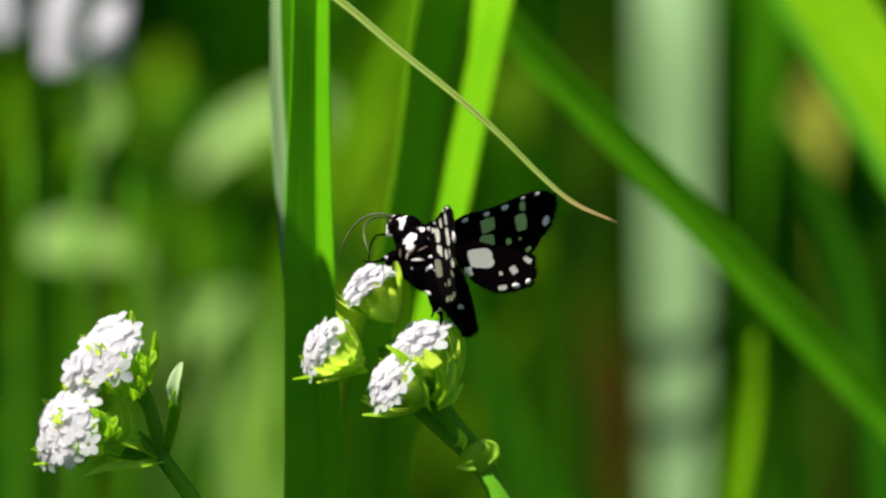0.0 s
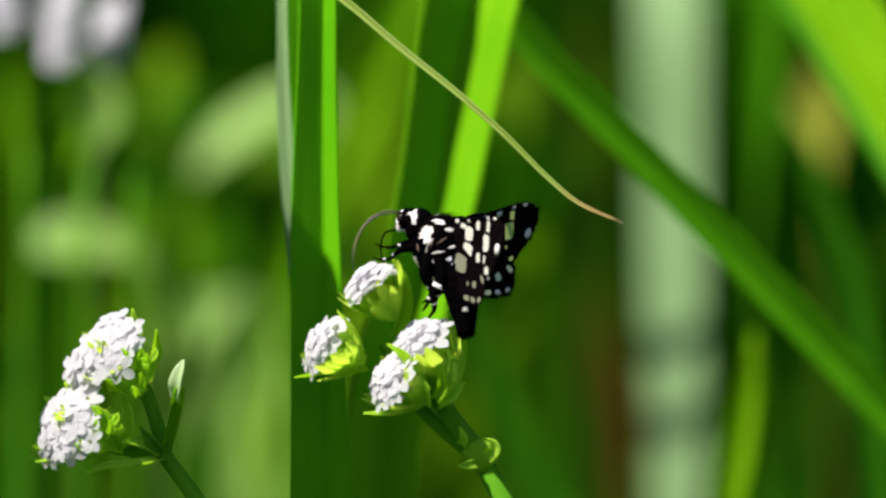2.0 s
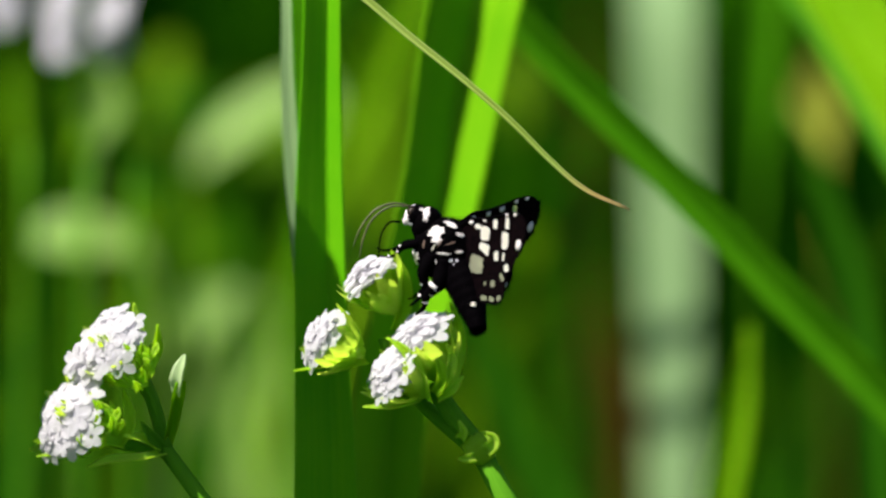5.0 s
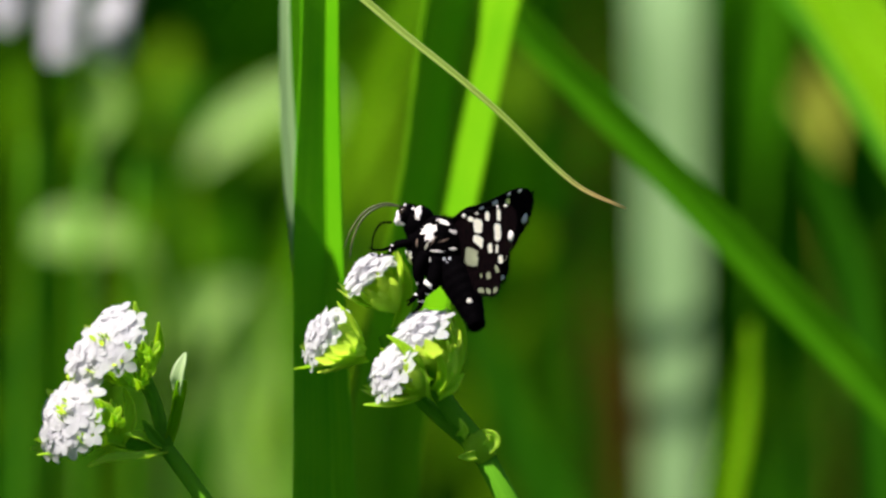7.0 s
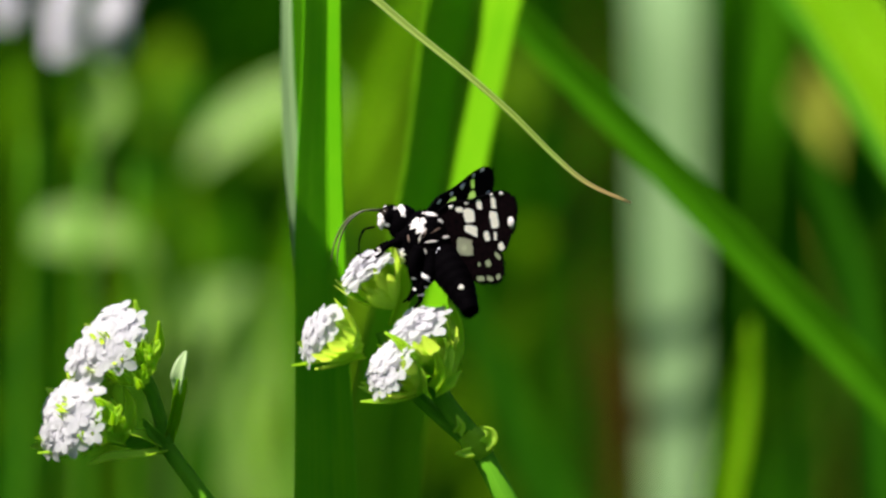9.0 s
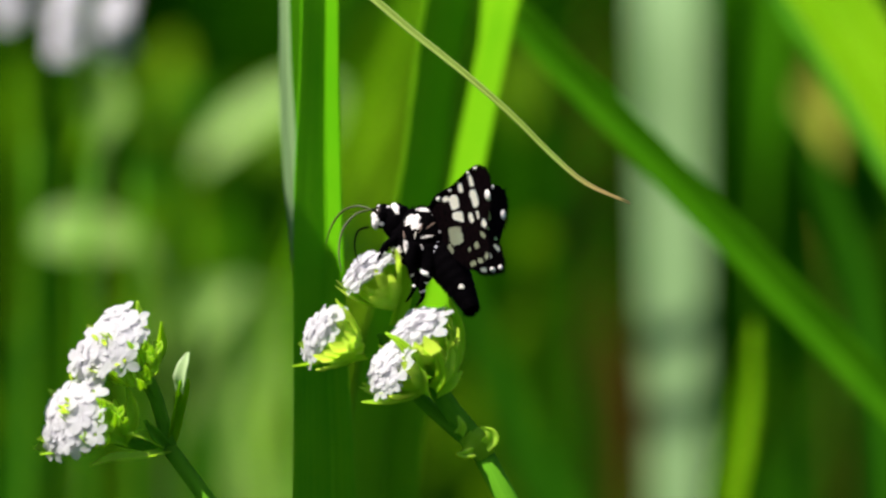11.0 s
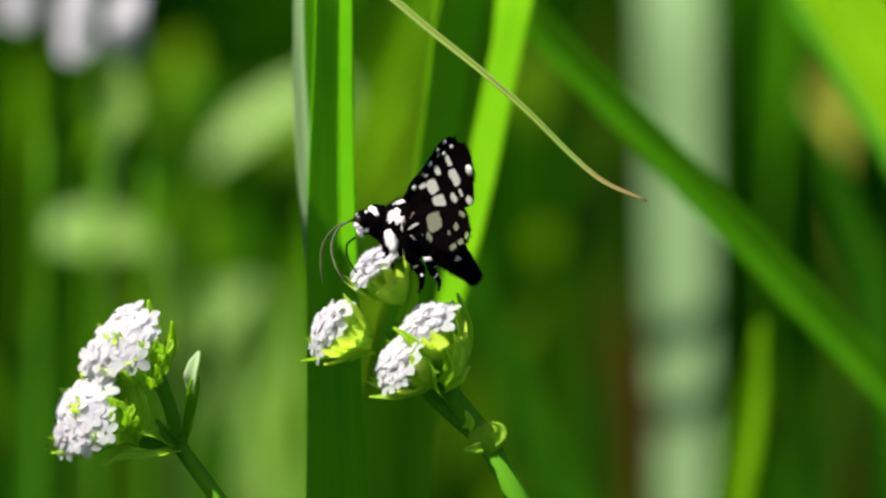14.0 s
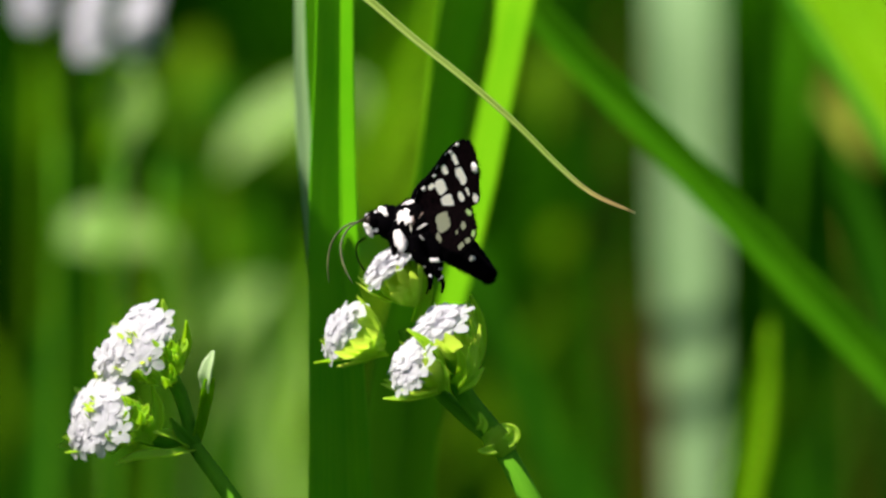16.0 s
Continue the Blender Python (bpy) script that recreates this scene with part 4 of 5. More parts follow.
def ball(center, radii, rings=20, segs=24, rough=0.0, seed=0):
    verts, faces = [], []
    for i in range(rings + 1):
        a = math.pi * i / rings
        for j in range(segs):
            b = 2 * math.pi * j / segs
            d = Vector((math.cos(a), math.sin(a) * math.cos(b), math.sin(a) * math.sin(b)))
            k = 1 + rough * noise.noise(d * 3.1 + Vector((seed, 0, 0)))
            verts.append((center + Vector((d.x * radii.x, d.y * radii.y, d.z * radii.z)) * k) * U)
    for i in range(rings):
        for j in range(segs):
            k = (j + 1) % segs
            faces.append((i * segs + j, i * segs + k, i * segs + segs + k, i * segs + segs + j))
    return verts, faces


def scale_patch(parent, mat, spot, ru, rv, turn, center=THORAX_AT, radii=THORAX_R, seed=0, label="patch of white scales"):
    """A ragged patch of pale scales laid on the round of the body."""
    rnd = random.Random(seed + int(spot[0]) * 7)
    d = Vector(spot) - center
    n = Vector((d.x / radii.x ** 2, d.y / radii.y ** 2, d.z / radii.z ** 2)).normalized()
    u = n.cross(Vector((0, 1, 0.3))).normalized()
    u = Matrix.Rotation(radians(turn), 3, n) @ u
    w = n.cross(u)
    verts, faces = [], []
    segs, rings = 22, 3
    rim = [rnd.uniform(0.6, 1.25) for _ in range(segs)]

    def put(p, lift):
        q = p - center
        k = math.sqrt((q.x / radii.x) ** 2 + (q.y / radii.y) ** 2 + (q.z / radii.z) ** 2)
        return (center + q / k * (1 + lift)) * U

    verts.append(put(Vector(spot), 0.03))
    for i in range(1, rings + 1):
        for j in range(segs):
            th = 2 * math.pi * j / segs
            s = i / rings * rim[j]
            verts.append(put(Vector(spot) + u * ru * s * math.cos(th) + w * rv * s * math.sin(th), 0.03 if i < rings else -0.01))
    for j in range(segs):
        k = (j + 1) % segs
        faces.append((0, 1 + j, 1 + k))
        for i in range(rings - 1):
            a = 1 + i * segs
            faces.append((a + j, a + segs + j, a + segs + k, a + k))
    return part_mesh("scale_patch", mesh_from("scale_patch", verts, faces, mat), parent, label)


def hairs(count, center, radii, length, seed, where):
    """Short hair-like scales that stand off the body."""
    rnd = random.Random(seed)
    verts, faces = [], []
    while len(faces) < count * 3:
        d = Vector((rnd.gauss(0, 1), rnd.gauss(0, 1), rnd.gauss(0, 1))).normalized()
        if not where(d):
            continue
        root = center + Vector((d.x * radii.x, d.y * radii.y, d.z * radii.z)) * 0.96
        out = (d + Vector((rnd.uniform(0.5, 1.8), rnd.uniform(-0.4, 0.4), rnd.uniform(-0.4, 0.4)))).normalized()
        a = out.orthogonal().normalized()
        b = out.cross(a)
        w, n = rnd.uniform(0.35, 0.8), len(verts)
        verts += [(root + a * w) * U, (root - a * w * 0.5 + b * w * 0.8) * U, (root - a * w * 0.5 - b * w * 0.8) * U,
                  (root + out * length * rnd.uniform(0.5, 1.2)) * U]
        faces += [(n, n + 1, n + 3), (n + 1, n + 2, n + 3), (n + 2, n, n + 3)]
    return verts, faces


def camber(x, z):
    return 6 * math.sin(max(0.0, min(1.0, x / 225)) * 3.0) * (0.5 + 0.005 * z)


def inside(p, loop):
    hit = False
    for (ax, ay), (bx, by) in zip(loop, loop[1:] + loop[:1]):
        if (ay > p[1]) != (by > p[1]) and p[0] < (bx - ax) * (p[1] - ay) / (by - ay) + ax:
            hit = not hit
    return hit


def spot_loop(x, z, wide, high, turn, seed):
    """The ragged, squarish outline of a pale spot."""
    rnd = random.Random(seed)
    loop, t = [], radians(turn)
    for j in range(18):
        th = 2 * math.pi * j / 18
        c, q = math.cos(th), math.sin(th)
        k = (abs(c) ** 5 + abs(q) ** 5) ** (-1 / 5) * rnd.uniform(0.84, 1.08)
        p, r = wide / 2 * c * k, high / 2 * q * k
        loop.append((x + p * math.cos(t) - r * math.sin(t), z + p * math.sin(t) + r * math.cos(t)))
    return loop


def wing_meshes(outline, spots, ragged, seed, pale):
    """A thin cambered wing in the x-z plane with windows cut for its spots: the black wing, its fringe, and a mesh for each spot."""
    rnd = random.Random(seed)
    ring, _ = spline([Vector((x, 0, z)) for x, z in outline] + [Vector((outline[0][0], 0, outline[0][1]))], 150)
    mid = sum(ring, Vector()) / len(ring)
    rim, outer = [], []
    for i, p in enumerate(ring[:-1]):
        margin = p.x > ragged or p.z < -112
        k = 1 + (0.018 * math.sin(i * 1.6) + rnd.uniform(-0.014, 0.014) if margin and p.z < 4 else 0)
        q = mid + (p - mid) * k
        rim.append((q.x, q.z))
        if margin and p.z < 2:
            outer.append((q, (p - mid).normalized()))
    domes = [sp for sp in spots if sp[5]]
    spots = [sp for sp in spots if not sp[5]]
    loops = [spot_loop(*sp[:5], seed * 40 + n) for n, sp in enumerate(spots)]
    loops = [[p if inside(p, rim) else (p[0] + (mid.x - p[0]) * 0.07, p[1] + (mid.z - p[1]) * 0.07) for p in lp] for lp in loops]
    flat, edges = [Vector(p) for p in rim], [(i, (i + 1) % len(rim)) for i in range(len(rim))]
    for lp in loops:
        b = len(flat)
        flat += [Vector(p) for p in lp]
        edges += [(b + i, b + (i + 1) % len(lp)) for i in range(len(lp))]
    for gx in range(-20, 240, 12):
        for gz in range(-150, 30, 12):
            if inside((gx, gz), rim):
                flat.append(Vector((gx, gz)))
    vs, _, tris, *_ = delaunay_2d_cdt(flat, edges, [], 0, 1e-4)
    solid = [Vector((v.x, camber(v.x, v.y), v.y)) * U for v in vs]
    uv = [(v.x / 60, v.y / 60) for v in vs]
    groups = [[] for _ in range(len(loops) + 1)]
    for tri in tris:
        c = sum((vs[i] for i in tri), Vector((0, 0))) / 3
        owner = next((n + 1 for n, lp in enumerate(loops) if inside(c, lp)), 0)
        if owner or inside(c, rim):
            groups[owner].append(tri)
    made = []
    for n, faces in enumerate(groups):
        used = sorted({i for f in faces for i in f})
        back = {i: k for k, i in enumerate(used)}
        mat = M_WING if n == 0 else pale
        made.append(mesh_from("wing" if n == 0 else "wing_spot", [solid[i] for i in used], [tuple(back[i] for i in f) for f in faces], mat, [uv[i] for i in used]))
    hv, hf = [], []
    for q, way in outer:
        for _ in range(3):
            root = q + Vector((rnd.uniform(-2, 2), 0, rnd.uniform(-2, 2))) - way * 2
            tip = root + (way + Vector((rnd.uniform(-0.3, 0.3), rnd.uniform(-0.2, 0.2), rnd.uniform(-0.3, 0.3)))).normalized() * rnd.uniform(4, 9)
            side = Vector((-way.z, 0, way.x)) * rnd.uniform(0.7, 1.3)
            n = len(hv)
            hv += [Vector((p.x, camber(q.x, q.z) + p.y, p.z)) * U for p in (root - side, root + side, tip)]
            hf.append((n, n + 1, n + 2))
    for x, z, wide, high, turn, _ in domes:
        v, f = ball(Vector((0, 0, 0)), Vector((wide / 2, 3.2, high / 2)), 8, 10, 0.25, x)
        m = Matrix.Translation(Vector((x, camber(x, z), z)) * U) @ Matrix.Rotation(-radians(turn), 4, "Y")
        made.append(mesh_from("wing_spot", [m @ p for p in v], f, M_WHITE))
    return made[0], mesh_from("fringe", hv, hf, M_BLACK), made[1:]


FORE_EDGE = [(0, 4), (40, 15), (83, 12), (121, 13), (160, 16), (190, 15), (210, 9), (221, -3), (222, -16), (212, -36), (200, -52), (178, -70), (154, -89),
             (122, -84), (80, -69), (38, -44), (2, -16)]
HIND_EDGE = [(-2, -16), (30, -24), (80, -52), (122, -76), (142, -90), (141, -108), (133, -127), (119, -139), (98, -139), (78, -137), (56, -133), (36, -119), (16, -100), (0, -64)]
# x, z, width, height, turn, and 1 where the scales are opaque white; the upper sides, then the under sides with their larger spots
FORE = wing_meshes(FORE_EDGE, [(38, 9, 14, 11, 5, 1), (83, 6, 12, 10, 0, 1), (121, 6, 14, 11, 10, 1), (159, 12, 9, 8, 0, 1), (188, 11, 11, 7, 0, 1), (81, -15, 30, 25, -4, 0), (73, -42, 30, 22, -12, 0),
                               (146, -30, 23, 30, -8, 0), (155, -3, 12, 18, -12, 0), (114, -56, 11, 12, 0, 0), (137, -58, 5, 6, 0, 0), (194, -42, 13, 20, -38, 1), (148, -81, 13, 8, 20, 0)], 185, 3, M_WINDOW)
HIND = wing_meshes(HIND_EDGE, [(45, -66, 50, 37, -14, 0), (98, -104, 14, 15, 10, 0), (72, -102, 7, 7, 0, 0), (66, -127, 19, 9, -8, 0), (92, -131, 15, 10, -20, 1), (117, -131, 11, 9, 20, 1),
                               (130, -95, 17, 10, -45, 0), (14, -80, 15, 17, 0, 0)], 128, 4, M_CREAM)
FORE_UNDER = wing_meshes(FORE_EDGE, [(38, 9, 14, 11, 5, 1), (83, 9, 12, 8, 0, 1), (159, 13, 9, 7, 0, 1), (188, 11, 11, 7, 0, 1), (58, 0, 22, 9, -10, 0), (116, 0, 16, 18, -20, 0),
                                     (80, -14, 32, 25, -4, 0), (75, -42, 35, 22, -12, 0), (147, -31, 25, 31, -8, 0), (157, -2, 14, 21, -12, 0), (114, -57, 16, 17, 0, 0),
                                     (138, -60, 8, 16, -20, 0), (193, -43, 16, 22, -38, 1), (147, -80, 17, 14, 20, 0)], 185, 5, M_CREAM)
HIND_UNDER = wing_meshes(HIND_EDGE, [(46, -66, 46, 33, -14, 0), (98, -104, 16, 12, 10, 0), (72, -102, 8, 7, 0, 0), (66, -127, 22, 10, -8, 0), (92, -131, 17, 10, -20, 0), (117, -131, 14, 9, 20, 0),
                                     (130, -95, 17, 10, -45, 0), (14, -80, 15, 17, 0, 0)], 128, 6, M_CLEAR)


def make_wing(name, meshes, parent, hinge):
    sheet, fringe, spots = meshes
    ob = part_mesh(name, sheet, parent, "black wing with rows of cream spots", Matrix.Translation(Vector(hinge) * U))
    part_mesh("fringe", fringe, ob, "ragged black fringe")
    if name == "forewing":
        v, f, uv = tube([Vector((x, camber(x, z), z)) * U for x, z in ((0, 4), (40, 14), (83, 11), (121, 12), (160, 15), (190, 14), (210, 8))], [0.16, 0.14, 0.12, 0.11, 0.09, 0.07, 0.03], 8, 30)
        part_mesh("costal_rib", mesh_from("costal_rib", v, f, M_BLACK, uv), ob)
    for sp in spots:
        part_mesh("wing_spot", sp, ob, "half clear pale spot" if sp.materials[0] in (M_WINDOW, M_CLEAR) else "white spot")
    return ob


def limb(name, parent, hip, pts, radii, mat, label=""):
    v, f, uv = tube([Vector(p) * U for p in pts], [r * 0.048 for r in radii], 8, 18)
    return part_mesh(name, mesh_from(name, v, f, mat, uv), parent, label, Matrix.Translation(Vector(hip) * U))


def jointed_leg(name, parent, hip, pts, radii, bands, label="slender black leg with white bands"):
    leg = limb(name, parent, hip, pts, radii, M_BLACK, label)
    for a, b, r in bands:
        p, q = Vector(pts[a]), Vector(pts[a + 1])
        ends = [p.lerp(q, b), p.lerp(q, min(1.0, b + 0.2))]
        v, f, uv = tube([e * U for e in ends], [r * 0.048, r * 0.044], 8, 3)
        part_mesh("leg_band", mesh_from("leg_band", v, f, M_WHITE, uv), leg, "white scale band")
    v, f = [], []
    rnd = random.Random(len(name) + int(hip[1]))
    for _ in range(240):
        k = rnd.choice((0, 0, 1, 1, 2))
        p, q, w = Vector(pts[k]), Vector(pts[k + 1]), rnd.random()
        d = Vector((rnd.gauss(0, 1), rnd.gauss(0, 1), rnd.gauss(0, 0.3))).normalized()
        root = p.lerp(q, w) + d * radii[k + 1] * 0.9
        tip = root + (d + (q - p).normalized() * rnd.uniform(0.6, 2)).normalized() * rnd.uniform(3, 7) * (1 - 0.25 * k)
        side = d.cross(q - p).normalized() * 0.7
        n = len(v)
        v += [(root - side) * U, (root + side) * U, tip * U]
        f.append((n, n + 1, n + 2))
    part_mesh("leg_fur", mesh_from("leg_fur", v, f, M_BLACK), leg)
    return leg


def make_moth():
    moth = thing("moth", V(0, 0, AXIS), "small black day-flying moth with cream spots feeding on white flowers", "moth")
    v, f = ball(THORAX_AT, THORAX_R, 24, 28, 0.08, 2)
    thorax = part_mesh("thorax", mesh_from("thorax", v, f, M_BLACK), moth, "furry black thorax with white patches")
    v, f = hairs(1300, THORAX_AT, THORAX_R, 15, 5, lambda d: True)
    part_mesh("fur", mesh_from("fur", v, f, M_BLACK), thorax, "short black hair-like scales")
    for spot, ru, rv, turn, mat in (((-12, -40, 15), 22, 17, 30, M_WHITE), ((-2, -40, 3), 12, 11, 0, M_WHITE), ((12, -24, 37), 17, 6, -8, M_WHITE), ((-14, 14, 42), 14, 8, 0, M_WHITE),
                                    ((34, -24, 22), 9, 4.5, 30, M_WHITE), ((20, -38, -18), 12, 2.4, 50, M_WHITE), ((0, -38, -14), 9, 1.6, 60, M_CREAM), ((42, -28, -6), 8, 2.6, 70, M_WHITE),
                                    ((8, -38, -4), 10, 1.4, 75, M_RUSTY), ((26, -36, 4), 11, 1.8, 65, M_RUSTY), ((-20, -34, -16), 8, 1.6, 50, M_RUSTY), ((14, -34, -38), 8, 2.2, 80, M_WHITE)):
        scale_patch(thorax, mat, spot, ru, rv, turn)
    scale_patch(thorax, M_WHITE, (-34, -15, -44), 17, 17, 0)
    head_at, head_r = Vector((-61, 0, 24)), Vector((22, 24, 22))
    v, f = ball(head_at, head_r, 16, 20, 0.06, 5)
    head = part_mesh("head", mesh_from("head", v, f, M_BLACK), moth, "small black head with white face")
    v, f = hairs(350, head_at, head_r, 8, 9, lambda d: d.z > 0 or d.x > 0)
    part_mesh("fur", mesh_from("fur", v, f, M_BLACK), head)
    v, f = ball(Vector((-38, 0, 16)), Vector((26, 30, 34)), 14, 18, 0.1, 3)
    part_mesh("collar", mesh_from("collar", v, f, M_BLACK), moth, "black fur collar")
    for spot, ru, rv, turn in (((-41, -20, 38), 6.5, 21, 10),):
        scale_patch(moth, M_WHITE, spot, ru, rv, turn, Vector((-38, 0, 16)), Vector((26, 30, 34)))
    for y in (-16, 16):
        v, f = ball(Vector((-68, y, 28)), Vector((9, 7, 10)), 12, 14)
        part_mesh("eye", mesh_from("eye", v, f, M_EYE), head, "glossy dark compound eye")
        v, f = ball(Vector((-75, y * 0.45, 13)), Vector((6.5, 6, 11)), 12, 12, 0.15, y)
        part_mesh("palp", mesh_from("palp", v, f, M_WHITE), head, "white-scaled palp")
    for spot, ru, rv, turn in (((-72, -10, 42), 4, 3, 0), ((-52, -15, 40), 5, 6, 10), ((-79, -12, 22), 7, 13, 0), ((-74, -16, 10), 9, 8, 10), ((-62, -18, 4), 13, 6, 10)):
        scale_patch(head, M_WHITE, spot, ru, rv, turn, head_at, head_r)
    limb("proboscis", head, (-86, -3, 4), [(0, 0, 0), (-18, -2, -8), (-24, -3, -34), (-16, -3, -66)], [1.8, 1.6, 1.3, 0.9], M_BLACK, "thin curled feeding tube")
    ant = []
    for y in (-9, 9):
        ant.append(limb("antenna", moth, (-78, y, 36), [(0, 0, 0), (-24, 0, 24), (-60, 0, 32), (-98, 0, 20), (-128, 0, 0)], [1.3, 1.5, 1.7, 1.5, 0.6], M_ANTENNA,
                        "curved thread-like antenna, pale above"))
    # abdomen along +x from its root
    rings = [(k * 9.2, (28, 33, 34, 36, 34.5, 35, 32.5, 32.5, 29.5, 29, 26, 25, 22, 21, 18.5, 17, 14)[k]) for k in range(17)]
    v, f, uv = tube([Vector((x, 0, 4 * math.sin(x / 50))) * U for x, rad in rings], [rad * 0.04 for x, rad in rings], 20, 64, 0.03)
    abdomen = part_mesh("abdomen", mesh_from("abdomen", v, f, M_BLACK, uv), moth, "stout black abdomen with a tail tuft", Matrix.Translation(Vector((30, 4, -24)) * U))
    v, f = hairs(1100, Vector((72, 0, 2)), Vector((70, 24, 24)), 12, 12, lambda d: True)
    part_mesh("fur", mesh_from("fur", v, f, M_BLACK), abdomen)
    v, f = hairs(700, Vector((138, 0, 0)), Vector((10, 11, 13)), 11, 14, lambda d: d.x > 0.1)
    part_mesh("tail_tuft", mesh_from("tail_tuft", v, f, M_BLACK), abdomen, "black tuft of tail scales")
    for x, ru, rv in ((112, 6, 6), (60, 4, 4)):
        scale_patch(abdomen, M_CREAM, (x, -27, 6), ru, rv, 20, Vector((72, 0, 2)), Vector((78, 28, 28)), label="small cream spot")
    rnd = random.Random(17)
    for k in range(30):
        scale_patch(abdomen, M_SILVER, (10 + rnd.gauss(0, 7), -30, -2 + rnd.gauss(0, 9)), rnd.uniform(1.5, 4.5), rnd.uniform(1, 3), rnd.uniform(0, 180), Vector((22, 0, 0)), Vector((34, 35, 35)), k,
                    "silvery scales")
    wings = [make_wing("forewing", FORE_UNDER, moth, (30, -26, 24)), make_wing("hindwing", HIND_UNDER, moth, (30, -28, 24)),
             make_wing("forewing", FORE, moth, (34, 12, 30)), make_wing("hindwing", HIND, moth, (34, 14, 30))]
    legs = [jointed_leg("foreleg", moth, (-34, -22, -18), [(0, 0, 0), (-4, -4, -26), (4, -4, -48), (0, -3, -64), (-8, -3, -76)], [7, 5, 2.4, 1.7, 1.1], ((1, 0.5, 3.7), (2, 0.5, 2.3)),
                        "black foreleg with white bands gripping a flower"),
            jointed_leg("midleg", moth, (0, -26, -28), [(0, 0, 0), (-6, -6, -34), (6, -5, -62), (0, -4, -84), (-8, -4, -98)], [13, 10, 5, 2.8, 1.4], ((1, 0.55, 7.0), (2, 0.5, 3.8))),
            jointed_leg("hindleg", moth, (22, -22, -30), [(0, 0, 0), (8, -6, -36), (-2, -5, -70), (2, -4, -92), (-6, -4, -108)], [15, 13, 7, 3.4, 1.5], ((1, 0.3, 11.6), (1, 0.66, 8.6), (2, 0.4, 5.4)),
                        "black hindleg dusted with silvery white scales"),
            jointed_leg("foreleg", moth, (-40, 14, -18), [(0, 0, 0), (-10, 4, -26), (-8, 4, -50), (-14, 3, -70), (-22, 3, -78)], [6, 5, 2.4, 1.6, 1.1], ((1, 0.4, 3.7),)),
            jointed_leg("midleg", moth, (0, 20, -26), [(0, 0, 0), (-12, 6, -34), (-2, 5, -64), (-8, 4, -86), (-16, 4, -96)], [7, 6, 3.2, 2, 1.2], ((1, 0.4, 4.6),))]
    v, f = ball(Vector((2, -17, -5)), Vector((10.5, 6, 21)), 14, 16, 0.3, 4)
    coxa = part_mesh("coxa", mesh_from("coxa", v, f, M_WHITE), moth, "white-scaled base of the foreleg", Matrix.Translation(Vector((-28, -17, -24)) * U))
    return moth, wings, abdomen, ant, legs, coxa


MOTH, WINGS, ABDOMEN, ANTENNAE, LEGS, COXA = make_moth()


# ---- what moves ----
def turn_of(cw, yaw, roll):
    """Turned clockwise as seen from the camera, yawed and rolled, in degrees."""
    return Matrix.Rotation(radians(cw), 4, "Y") @ Matrix.Rotation(radians(yaw), 4, "Z") @ Matrix.Rotation(radians(roll), 4, "X")


